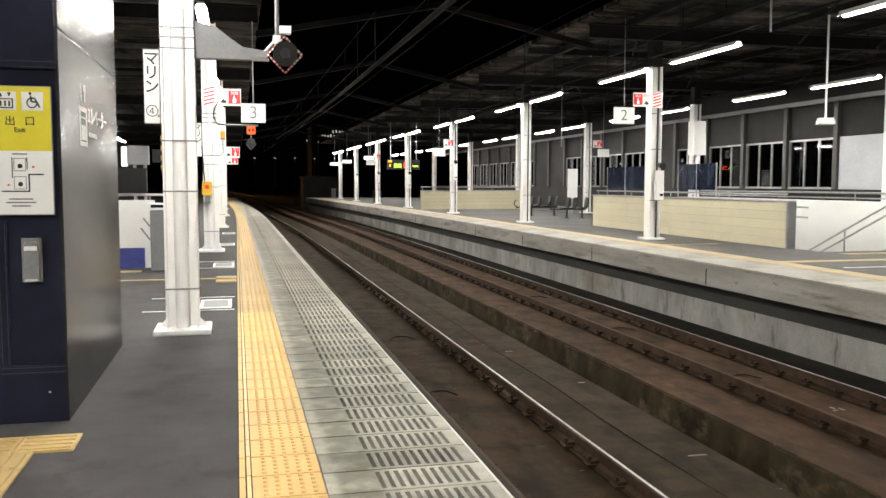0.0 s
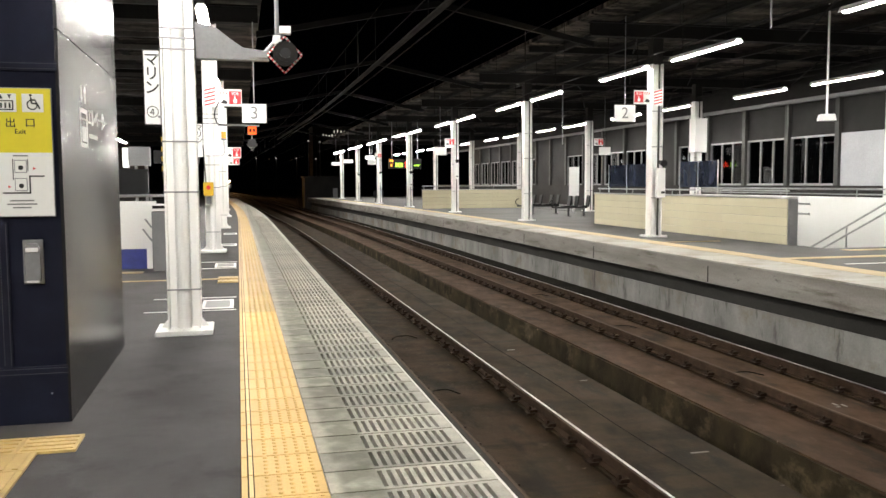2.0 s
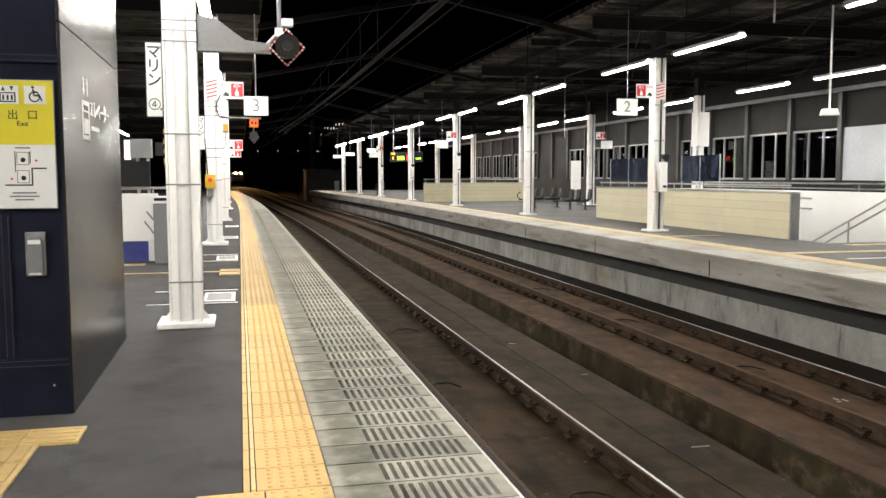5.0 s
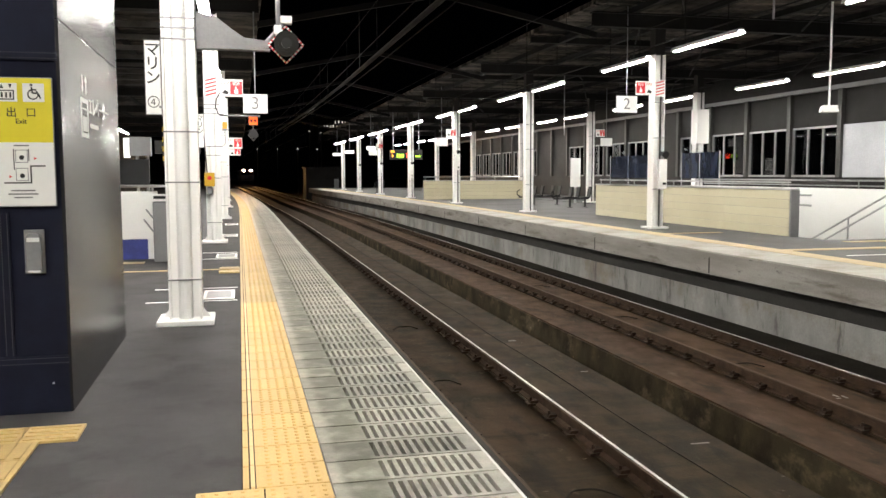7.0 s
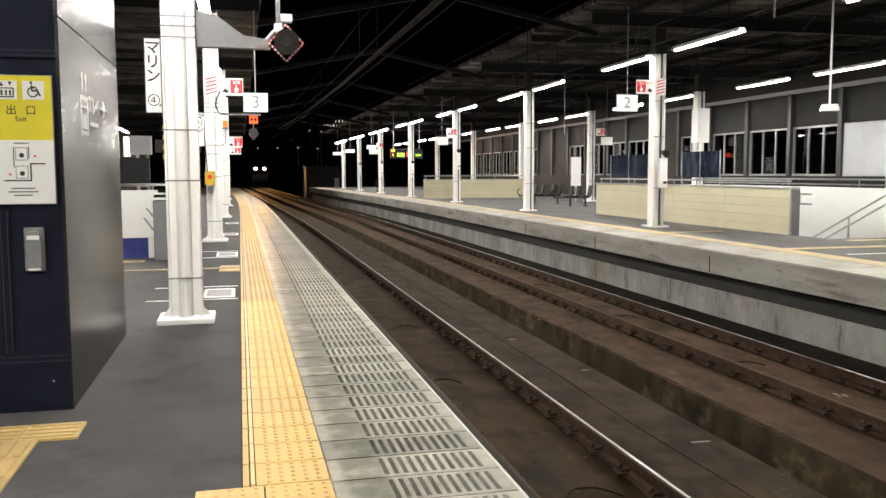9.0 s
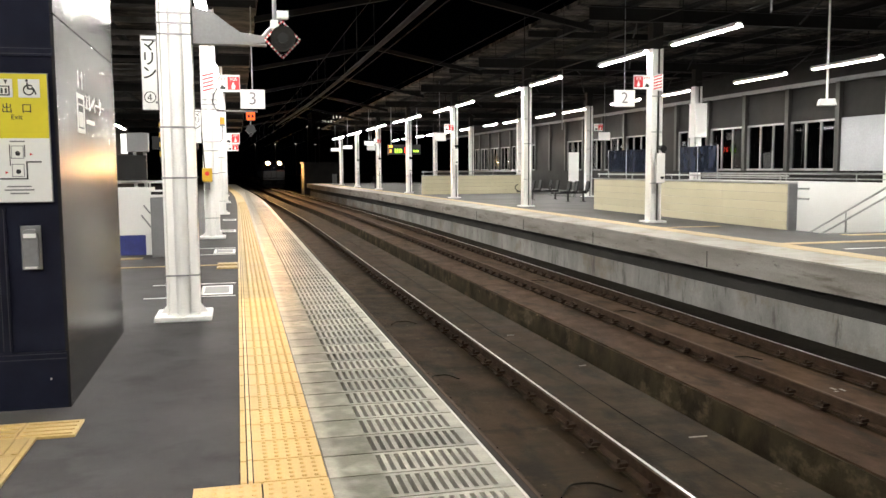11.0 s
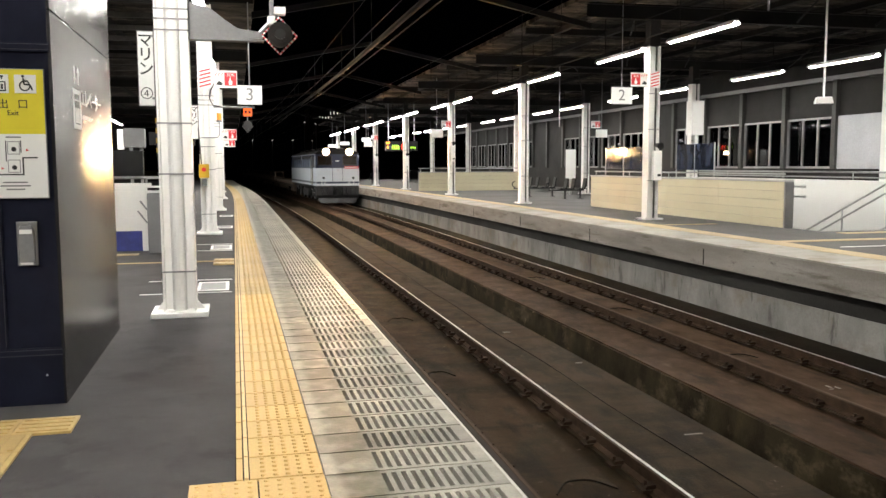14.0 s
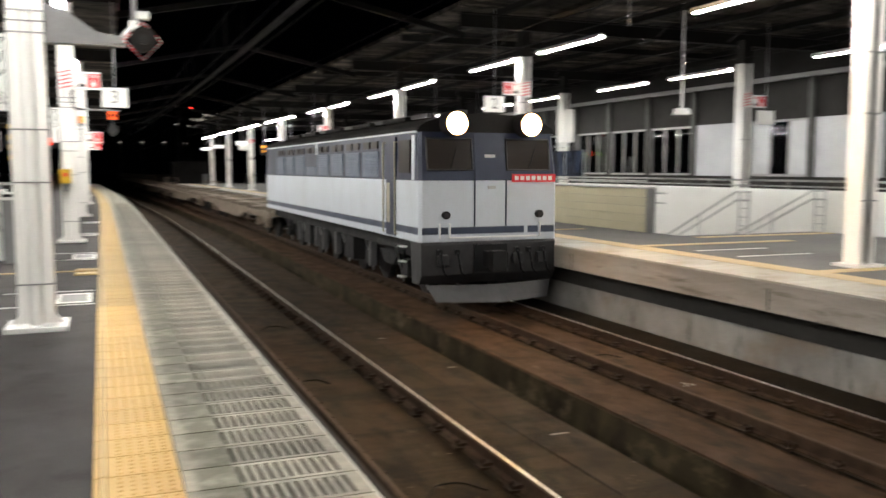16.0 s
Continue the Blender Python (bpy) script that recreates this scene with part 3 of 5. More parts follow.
for i in range(-1, 7):
    y = 19.6 + 10 * i
    if i:
        copy_thing(right, pose(10.45 + row_bend(y), y, 0) if i > 0 else pose(10.8, 9.0, 0))
    copy_thing(right, pose(16.8 + bend(y), y - 1, 0))


# ---- far wall with windows ----
BAY0, BAY = 26.0, 2.9
wall = thing("wall_east", "grey panelled outer station wall", "wall", kind="structure")
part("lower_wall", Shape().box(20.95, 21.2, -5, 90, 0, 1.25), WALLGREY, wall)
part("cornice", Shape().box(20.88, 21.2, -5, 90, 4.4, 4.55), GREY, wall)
# Strip above the cornice: its unlit darkness is put into the colour.
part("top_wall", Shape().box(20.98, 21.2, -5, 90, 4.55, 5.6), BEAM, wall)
for i in range(-9, 17):
    y = BAY0 + BAY * i
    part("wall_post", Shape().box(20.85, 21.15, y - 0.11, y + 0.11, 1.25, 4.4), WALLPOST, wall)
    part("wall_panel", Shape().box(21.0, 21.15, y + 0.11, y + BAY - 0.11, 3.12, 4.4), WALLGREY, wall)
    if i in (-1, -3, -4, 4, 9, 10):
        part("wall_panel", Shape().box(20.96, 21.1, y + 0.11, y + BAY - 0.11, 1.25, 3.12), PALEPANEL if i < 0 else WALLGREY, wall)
        continue
    win = thing("window_%d" % (i + 10), "aluminium station window with dark night glass", "window", kind="structure")
    y0, y1 = y + 0.11, y + BAY - 0.11
    fr = Shape().box(20.97, 21.07, y0, y1, 1.25, 1.33).box(20.97, 21.07, y0, y1, 3.05, 3.12)
    fr.box(20.97, 21.07, y0, y0 + 0.06, 1.33, 3.05).box(20.97, 21.07, y1 - 0.06, y1, 1.33, 3.05)
    part("window_frame", fr, ALU, win)
    n = 3
    w = (y1 - y0 - 0.12) / n
    for k in range(n):
        a = y0 + 0.06 + k * w
        part("pane", Shape().box(21.02, 21.028, a + 0.03, a + w - 0.03, 1.33, 3.05), PALEPANEL if i == -2 and k != 1 else GLASS, win)
        if k:
            part("mullion", Shape().box(20.98, 21.06, a - 0.03, a + 0.03, 1.33, 3.05), ALU, win)
structure("wall_end", Shape().box(-9.2, -9, -8, 90, -0.3, 5.6), WALLGREY, "plain grey wall behind the platform", "wall")
structure("wall_back", Shape().box(-9.2, 21.3, -8.3, -8.1, -1.7, 6.5), WALLGREY, "plain grey wall closing the station behind", "wall")


# ---- freight train ----
LIVERY = mat("loco_pale_grey", (0.55, 0.59, 0.645), 0.4, speck=0.04, patch=1.5, grain=30, amount=0.3, bump=0.05, dirt=(0.42, 0.43, 0.44), stretch=(1, 1, 0.4))
SLATE = mat("loco_slate_blue", (0.014, 0.02, 0.046), 0.45, spec=0.3, speck=0.08, patch=1.5, grain=30, amount=0.4, bump=0.05)
NAVY = mat("loco_navy_stripe", (0.04, 0.05, 0.085), 0.45, bump=0.03)
UNDER = mat("underframe_soot", (0.012, 0.0115, 0.012), 0.7, spec=0.2, patch=3, grain=40, amount=0.6, bump=0.3)
PLOUGH = mat("plough_grey", (0.06, 0.06, 0.062), 0.6, patch=3, grain=40, amount=0.5, bump=0.15)
CABGLASS = glass("cab_glass", (0.012, 0.0065, 0.0035), 0.32, 0.0)
CABGLASS.node_tree.nodes["Principled BSDF"].inputs["Specular IOR Level"].default_value = 0.1
LOUVRE = mat("louvre_blue", (0.085, 0.108, 0.155), 0.5, patch=3, grain=30, amount=0.3, bump=0.05)
# Emits by itself to give the lamp's bloom and wide spill.
REFLECTOR_GLOW = glow("headlight_reflector_glow", (1.0, 0.6, 0.27), 420.0)
# Orange glow added as the halo around the lamp.
HALO = glow("headlight_halo", (1.0, 0.42, 0.12), 9.0)
RAILPALE = mat("pale_grab_rail", (0.32, 0.3, 0.22), 0.5, patch=3, grain=40, amount=0.3, bump=0.05)
WAGONMAT = mat("wagon_rust_brown", (0.17, 0.135, 0.105), 0.75, spec=0.2, patch=2, grain=30, amount=0.6, bump=0.25)
BEACON = glow("headlight_lens", (1.0, 0.52, 0.19), HEADLIGHT)

def wheelset_and_bogie(parent, y, half, mat_):
    """A two-axle bogie with wheels, side frames, springs and axle boxes, centred at y."""
    for s in (-1, 1):
        for d in (-half, half):
            part("wheel", Shape().rod((s * 0.5, y + d, 0.5), (s * 0.63, y + d, 0.5), 0.5, 20), UNDER, parent)
            part("axle_box", Shape().box(min(s * 0.85, s * 1.08), max(s * 0.85, s * 1.08), y + d - 0.17, y + d + 0.17, 0.36, 0.72), mat_, parent, bevel=0.03)
            for e in (-0.3, 0.3):
                part("spring", Shape().rod((s * 0.95, y + d + e, 0.55), (s * 0.95, y + d + e, 0.92), 0.08, 8), mat_, parent)
        fr = [(y - half - 0.5, 0.8), (y - half - 0.5, 0.95), (y + half + 0.5, 0.95), (y + half + 0.5, 0.8), (y + half * 0.5, 0.78), (y + 0.3, 0.5), (y - 0.3, 0.5), (y - half * 0.5, 0.78)]
        part("side_frame", Shape().prism(fr, "x", s * 0.86, s * 0.98), mat_, parent, bevel=0.01)
    for d in (-half, half):
        part("axle", Shape().rod((-0.5, y + d, 0.5), (0.5, y + d, 0.5), 0.09, 8), UNDER, parent)


def locomotive():
    ob = thing("locomotive", "grey and slate-blue electric locomotive with bright headlights", "locomotive")
    L, W = 15.6, 1.43
    low = [(-W, 0.06), (-W + 0.06, 0.0), (W - 0.06, 0.0), (W, 0.06), (W, L - 0.06), (W - 0.06, L), (-W + 0.06, L), (-W, L - 0.06)]
    part("lower_body", Shape().prism(low, "z", 1.22, 2.36), LIVERY, ob, "pale grey lower body", bevel=0.01)
    for s in (-1, 1):
        part("stripe", Shape().box(s * W if s > 0 else -W - 0.004, W + 0.004 if s > 0 else -W, 0.08, L - 0.08, 1.36, 1.49), NAVY, ob, "navy stripe")
    for x0, x1 in ((-W + 0.05, -1.06), (-1.03, -0.86), (-0.82, 0.72), (0.8, 1.02), (1.06, W - 0.05)):
        part("stripe", Shape().box(x0, x1, -0.004, 0.002, 1.36, 1.49), NAVY, ob, "navy stripe")
    up = Shape()
    lo = [(-W, 0.06, 2.362), (-W + 0.06, 0.0, 2.362), (W - 0.06, 0.0, 2.362), (W, 0.06, 2.362), (W, L, 2.362), (-W, L, 2.362)]
    hi = [(-W + 0.04, 0.2, 3.26), (-W + 0.1, 0.13, 3.26), (W - 0.1, 0.13, 3.26), (W - 0.04, 0.2, 3.26), (W - 0.04, L, 3.26), (-W + 0.04, L, 3.26)]
    up.add(lo + hi, [tuple(range(6))[::-1], tuple(range(6, 12))] + [(i, (i + 1) % 6, 6 + (i + 1) % 6, 6 + i) for i in range(6)])
    part("upper_body", up, SLATE, ob, "slate-blue upper body")
    arc = [(W * math.cos(a), 3.262 + 0.36 * math.sin(a)) for a in (math.pi * k / 12 for k in range(13))]
    part("roof", Shape().prism(arc, "y", 0.14, L), BEAM, ob, "dark arched roof")
    part("gutter", Shape().box(-W + 0.0, -W + 0.05, 0.2, L - 0.1, 3.25, 3.28).box(W - 0.05, W, 0.2, L - 0.1, 3.25, 3.28), LIVERY, ob, "pale rain gutter")
    for y in (2.6, 5.2, 8.0, 10.8, 13.2):
        part("roof_box", Shape().box(-0.8, 0.8, y, y + 1.6, 3.58, 3.68), BEAM, ob, bevel=0.03)
    for s in (-1, 1):
        part("roof_rail", Shape().box(s * 0.62 - 0.05, s * 0.62 + 0.05, 1.6, 14.2, 3.62, 3.7), DARK, ob)
    # front: windows, door, lamps
    def on_front(z):
        return 0.13 * (z - 2.362) / 0.898
    for x0, x1 in ((-1.27, -0.36), (0.36, 1.27)):
        pane = [(x0, on_front(2.56) - 0.012, 2.56), (x1, on_front(2.56) - 0.012, 2.56), (x1, on_front(3.14) - 0.012, 3.14), (x0, on_front(3.14) - 0.012, 3.14)]
        back = [(x, y + 0.01, z) for x, y, z in pane]
        part("windscreen", Shape().add(pane + back, [(0, 1, 2, 3), (7, 6, 5, 4), (0, 4, 5, 1), (1, 5, 6, 2), (2, 6, 7, 3), (3, 7, 4, 0)]), CABGLASS, ob, "dark cab windscreen")
        fr = Shape()
        for a, b in ((0, 1), (1, 2), (2, 3), (3, 0)):
            fr.rod(pane[a], pane[b], 0.02, 6)
        part("window_frame", fr, DARK, ob)
        wx = (x0 + x1) / 2
        part("wiper", Shape().rod((wx, on_front(2.6) - 0.03, 2.58), (wx + 0.16, on_front(3.0) - 0.03, 2.98), 0.008, 5), BLACK, ob)
    part("door", Shape().box(-0.31, 0.31, -0.012, 0.0, 1.5, 2.36), LIVERY, ob, "front gangway door", bevel=0.004)
    dr = [(-0.31, -0.012, 2.365), (0.31, -0.012, 2.365), (0.31, on_front(3.2) - 0.012, 3.2), (-0.31, on_front(3.2) - 0.012, 3.2)]
    part("door", Shape().add(dr + [(x, y + 0.012, z) for x, y, z in dr], [(0, 1, 2, 3), (7, 6, 5, 4), (0, 4, 5, 1), (1, 5, 6, 2), (2, 6, 7, 3), (3, 7, 4, 0)]), SLATE, ob, "front gangway door")
    for x in (-0.325, 0.325):
        part("door_post", Shape().rod((x, -0.015, 1.5), (x, -0.015, 2.37), 0.014, 6), SLATE, ob)
    part("plaque", Shape().box(-0.1, 0.12, 0.05, 0.075, 2.78, 2.85), SIGNWHITE, ob)
    part("door_handle", Shape().box(-0.06, 0.1, -0.03, -0.012, 2.2, 2.26), STEEL, ob)
    plate_ = part("number_plate", Shape().box(0.45, 1.38, -0.03, 0.0, 2.33, 2.48), RED, ob, "red number plate")
    for k in range(7):
        x = 0.5 + 0.12 * k
        part("text_bar", Shape().box(x, x + 0.08, -0.034, -0.03, 2.365, 2.445), SIGNWHITE, plate_)
    for x in (-0.76, 0.76):
        part("headlight_case", Shape().ring(x, 3.41, 0.215, 0.23, -0.19, 0.3), BEAM, ob, "round headlight case")
        hl = part("headlight", Shape().rod((x, 0.11, 3.41), (x, 0.095, 3.41), 0.04, 18), BEACON, ob, "glowing warm headlight")
        # Deep sleeve added to narrow the beam; sleeve and ring glow as bloom.
        part("reflector", Shape().ring(x, 3.41, 0.042, 0.2, -0.19, 0.11), REFLECTOR_GLOW, hl, "self-glowing reflector sleeve for the lamp's bloom and side spill")
        part("reflector_rim", Shape().ring(x, 3.41, 0.201, 0.214, -0.2, 0.0), HALO, hl, "orange glowing ring added as the lamp's halo")
    for x in (-0.92, 1.02):
        part("marker_lamp", Shape().rod((x, 0.0, 1.72), (x, -0.09, 1.72), 0.075, 14), BLACK, ob, "dark round marker lamp")
        part("marker_lens", Shape().rod((x, -0.09, 1.72), (x, -0.1, 1.72), 0.05, 12), DARK, ob)
    for x in (-1.04, -0.84, 1.04):
        part("grab_rail", Shape().rod((x, -0.05, 1.3), (x, -0.05, 1.55), 0.014, 6).rod((x, -0.05, 1.55), (x, 0.0, 1.55), 0.014, 6).rod((x, -0.05, 1.3), (x, 0.0, 1.3), 0.014, 6), SIGNWHITE, ob)
    part("front_rail", Shape().rod((-0.84, -0.08, 1.3), (0.95, -0.08, 1.3), 0.016, 6).rod((-0.84, -0.08, 1.3), (-0.84, 0, 1.3), 0.014, 6).rod((0.95, -0.08, 1.3), (0.95, 0, 1.3), 0.014, 6), SIGNWHITE, ob)
    # skirt, coupler, plough
    part("skirt", Shape().prism([(0.02, 1.22), (-0.02, 1.18), (-0.02, 0.6), (0.12, 0.42), (0.5, 0.42), (0.6, 1.22)], "x", -1.4, 1.4), DARK, ob, "sooty front skirt", bevel=0.02)
    part("coupler", Shape().box(-0.16, 0.16, -0.5, 0.0, 0.74, 1.04).box(-0.22, 0.06, -0.62, -0.42, 0.7, 1.08), UNDER, ob, "knuckle coupler", bevel=0.02)
    part("coupler_pocket", Shape().box(-0.34, 0.34, -0.05, -0.02, 0.64, 1.16), BLACK, ob)
    for x in (-1.05, -0.7, 0.55, 0.8, 1.1):
        s = Shape()
        pts = [(x, -0.04, 1.02), (x, -0.12, 0.98), (x + 0.02, -0.15, 0.82), (x + 0.06, -0.13, 0.66), (x + 0.12, -0.12, 0.6)]
        for a, b in zip(pts, pts[1:]):
            s.rod(a, b, 0.025, 6)
        s.box(x - 0.05, x + 0.05, -0.07, -0.02, 0.98, 1.08)
        part("brake_hose", s, BLACK, ob)
    for x in (-1.1, 0.45, 0.98):
        part("valve_box", Shape().box(x, x + 0.22, -0.1, -0.02, 0.78, 0.98), DARK, ob, bevel=0.015)
    pl = Shape().add([(-1.3, 0.0, 0.42), (0, -0.32, 0.42), (1.3, 0.0, 0.42), (-1.15, -0.18, 0.12), (0, -0.55, 0.12), (1.15, -0.18, 0.12),
                      (-1.3, 0.05, 0.42), (0, -0.27, 0.42), (1.3, 0.05, 0.42), (-1.15, -0.12, 0.12), (0, -0.5, 0.12), (1.15, -0.12, 0.12)],
                     [(0, 1, 4, 3), (1, 2, 5, 4), (6, 9, 10, 7), (7, 10, 11, 8), (0, 6, 7, 1), (1, 7, 8, 2), (3, 4, 10, 9), (4, 5, 11, 10), (0, 3, 9, 6), (2, 8, 11, 5)])
    part("plough", pl, PLOUGH, ob, "grey snow plough")
    for s in (-1, 1):
        for z in (0.45, 0.75, 1.05):
            part("cab_step", Shape().box(min(s * 1.3, s * 1.42), max(s * 1.3, s * 1.42), 1.05, 1.32, z, z + 0.014), SIGNWHITE, ob, "white-edged step")
        # side fittings
        a, b = (W - 0.03, W + 0.012) if s > 0 else (-W - 0.012, -W + 0.03)
        part("cab_door", Shape().box(a, b, 1.35, 1.95, 1.25, 3.2), SLATE, ob, "recessed cab side door")
        part("door_strip", Shape().box(a - 0.004, b + 0.004, 1.7, 1.9, 1.5, 2.3), RAILPALE, ob, "pale yellowish door edge")
        part("cab_window", Shape().box(a, b, 0.5, 1.15, 2.5, 3.12), CABGLASS, ob)
        for y in (1.28, 2.02):
            part("grab_rail", Shape().rod((s * (W + 0.05), y, 1.3), (s * (W + 0.05), y, 3.1), 0.018, 6).rod((s * W, y, 1.3), (s * (W + 0.05), y, 1.3), 0.014, 6).rod((s * W, y, 3.1), (s * (W + 0.05), y, 3.1), 0.014, 6), RAILPALE, ob, "pale grab rail")
        c, d = (W - 0.02, W + 0.004) if s > 0 else (-W - 0.004, -W + 0.02)
        e, f = (W + 0.003, W + 0.02) if s > 0 else (-W - 0.02, -W - 0.003)
        for k in range(8):
            y = 2.5 + 1.42 * k
            z0, z1 = (2.4, 2.62) if k == 4 else (2.4, 2.94)
            lv = part("louvre", Shape().box(c, d, y, y + 1.16, z0, z1), LOUVRE, ob, "grey-blue louvred panel")
            for j in range(4 if k == 4 else 9):
                z = z0 + 0.02 + 0.058 * j
                part("slat", Shape().prism([(e, z), (f, z), (e if s > 0 else f, z + 0.035)], "y", y + 0.04, y + 1.12), LOUVRE, lv)
            for q in (0.06, 0.64):
                part("side_window", Shape().box(c, d, y + q, y + q + 0.46, 3.0, 3.15), CABGLASS, ob, "small dark side window")
        part("side_post", Shape().box(c, d, 8.0, 8.12, 2.95, 3.24), LIVERY, ob, "pale upright strip")
        part("cab_post", Shape().box(c, d, 0.26, 0.42, 2.37, 3.2), LIVERY, ob, "pale cab corner strip")
        for y in (4.0, 5.3, 7.1, 8.5, 9.4, 11.7):
            part("brake_gear", Shape().box(min(s * 1.0, s * 1.16), max(s * 1.0, s * 1.16), y, y + 0.16, 0.35, 0.92), PLOUGH, ob, bevel=0.02)
    part("underframe", Shape().box(-1.2, 1.2, 0.6, L - 0.3, 0.95, 1.22), UNDER, ob)
    for y in (3.2, 7.8, 12.4):
        wheelset_and_bogie(ob, y, 1.35, UNDER)
    for y in (5.1, 9.7):
        part("equipment_box", Shape().box(-1.25, 1.25, y, y + 0.8, 0.4, 0.96), UNDER, ob, bevel=0.02)
    for y in (0.75, 2.2, 4.4, 6.5, 9.0, 11.2, 13.6):
        part("sand_pipe", Shape().rod((-1.15, y, 0.95), (-0.9, y + 0.2, 0.2), 0.025, 6), STRAP, ob)
    return ob


def wagon():
    ob = thing("flat_wagon", "empty rusty-brown container flat wagon", "wagon", "freight wagons")
    L = 19.6
    for s in (-1, 1):
        belly = [(0, 0.78), (0, 1.0), (L, 1.0), (L, 0.78), (L - 5.5, 0.78), (L - 6.5, 0.5), (6.5, 0.5), (5.5, 0.78)]
        part("side_sill", Shape().prism(belly, "x", s * 1.2, s * 1.28), WAGONMAT, ob, bevel=0.008)
        for k in range(5):
            y = 0.6 + 4.45 * k
            part("container_lock", Shape().box(s * 1.12 - 0.1, s * 1.12 + 0.1, y, y + 0.22, 1.0, 1.09), WAGONMAT, ob)
        part("brake_wheel", Shape().rod((s * 1.3, 4.2, 0.75), (s * 1.34, 4.2, 0.75), 0.2, 14), WAGONMAT, ob)
    for k in range(12):
        y = 0.05 + k * (L - 0.3) / 11
        part("cross_beam", Shape().box(-1.2, 1.2, y, y + 0.16, 0.84, 0.99), WAGONMAT, ob)
    part("centre_sill", Shape().box(-0.25, 0.25, -0.35, L + 0.35, 0.72, 0.98), WAGONMAT, ob)
    for k in range(4):
        part("deck_plate", Shape().box(-1.15, 1.15, 0.4 + 4.8 * k, 1.7 + 4.8 * k, 0.99, 1.005), WAGONMAT, ob)
    for y in (0.08, L - 0.12):
        part("end_rail", Shape().rod((-1.2, y, 1.0), (-1.2, y, 1.85), 0.022, 6).rod((-0.4, y, 1.0), (-0.4, y, 1.85), 0.022, 6).rod((-1.2, y, 1.85), (-0.4, y, 1.85), 0.022, 6).rod((-1.2, y, 1.45), (-0.4, y, 1.45), 0.018, 6), WAGONMAT, ob)
    for y in (2.7, L - 2.7):
        wheelset_and_bogie(ob, y, 0.95, WAGONMAT)
    part("air_tank", Shape().rod((-0.7, 8.4, 0.62), (-0.7, 10.4, 0.62), 0.2, 12), UNDER, ob)
    return ob


LOCO = locomotive()
WAGONS = [wagon()]
for k in range(5):
    WAGONS.append(copy_thing(WAGONS[0], pose(0, 0, 0)))
SPEED, FRONT_END = 20.6, 14.0


def motions():
    """The train passes on the far track at an even pace."""
    for ob, lag in [(LOCO, 0.0)] + [(w, 16.2 + 20.4 * k) for k, w in enumerate(WAGONS)]:
        rows = []
        for k in range(33):
            t = 0.5 * k
            y = FRONT_END + SPEED * (16.0 - t) + lag
            turn = -math.degrees(math.atan((bend(y + 14) - bend(y + 1)) / 13))
            rows.append((t, pose(TRACK_B + 0.02 + bend(y), y, RAIL_Z, 0, 0, turn)))
        walk(ob, rows)


for x, y, w, d in ((6.92, 8.05, 0.06, 0.02), (6.98, 8.12, 0.03, 0.1), (7.05, 8.05, 0.03, 0.1), (4.35, 6.9, 0.2, 0.03), (4.2, 12.4, 0.12, 0.03), (4.5, 10.1, 0.1, 0.02)):
    tagged(part("paint_mark", Shape().box(x, x + w, y, y + d, BED_Z - 0.01, BED_Z + 0.003), CONCRETE, None, "small worn white paint mark on the slab"), category="floor marking", group="paint marks", kind="structure")

# floor markings
marks = []
for x0, x1, y0, y1 in ((-1.02, -0.03, 10.36, 10.41), (-1.02, -0.03, 9.25, 9.29), (-0.72, -0.03, 15.4, 15.45), (-0.72, -0.03, 14.2, 14.25), (10.1, 11.7, 11.9, 11.96), (10.1, 11.7, 10.8, 10.86)):
    marks.append(tagged(part("painted_line", Shape().box(x0, x1, y0, y1, -0.004, 0.004), SIGNWHITE, None, "white boarding line painted on the platform"), category="floor marking", kind="structure"))
for x0, y0 in ((-0.42, 9.4), (-0.4, 14.4), (-0.4, 19.6), (-0.4, 24.2)):
    b = thing("boarding_plate", "pale boarding position plate on the platform floor", "floor marking", "boarding plates", kind="structure")
    part("plate", Shape().box(x0, x0 + 0.36, y0, y0 + 0.75, -0.004, 0.005), SIGNWHITE, b)
    part("plate_face", Shape().box(x0 + 0.04, x0 + 0.32, y0 + 0.1, y0 + 0.65, 0.005, 0.007), GREY, b)

# ---- lift shaft clad like denim ----
lift = thing("lift_shaft", "lift shaft clad in dark denim pattern and lacquered metal", "lift")
part("shaft_body", Shape().box(-3.4, -1.0, 4.82, 7.24, 0, 5.25), DENIM, lift, "navy denim patterned cladding")
part("base_board", Shape().box(-3.42, -0.992, 4.806, 4.82, 0, 0.29), DENIM, lift, "dark navy skirting panel")
for z in (0.29, 2.08):
    part("seam_band", Shape().box(-3.42, -0.992, 4.802, 4.82, z, z + 0.055), DENIM_SEAM, lift)
    for dz in (0.012, 0.043):
        s = Shape()
        for i in range(60):
            s.box(-2.0 + 0.0168 * i, -1.99 + 0.0168 * i, 4.799, 4.803, z + dz - 0.002, z + dz + 0.002)
        part("stitching", s, STITCH, lift)
part("seam_band", Shape().box(-1.345, -1.29, 4.804, 4.82, 0.345, 1.2), DENIM_SEAM, lift)
for x in (-1.335, -1.3):
    s = Shape()
    for i in range(50):
        s.box(x - 0.002, x + 0.002, 4.801, 4.805, 0.36 + 0.0168 * i, 0.37 + 0.0168 * i)
    part("stitching", s, STITCH, lift)
part("rivet", Shape().rod((-1.085, 4.806, 0.18), (-1.085, 4.8, 0.18), 0.006, 10), STEEL, lift)
part("side_panel", Shape().box(-1.0, -0.98, 4.806, 7.26, 0.0, 2.318), LACQUER, lift, "glossy dark grey metal panel", bevel=0.004)
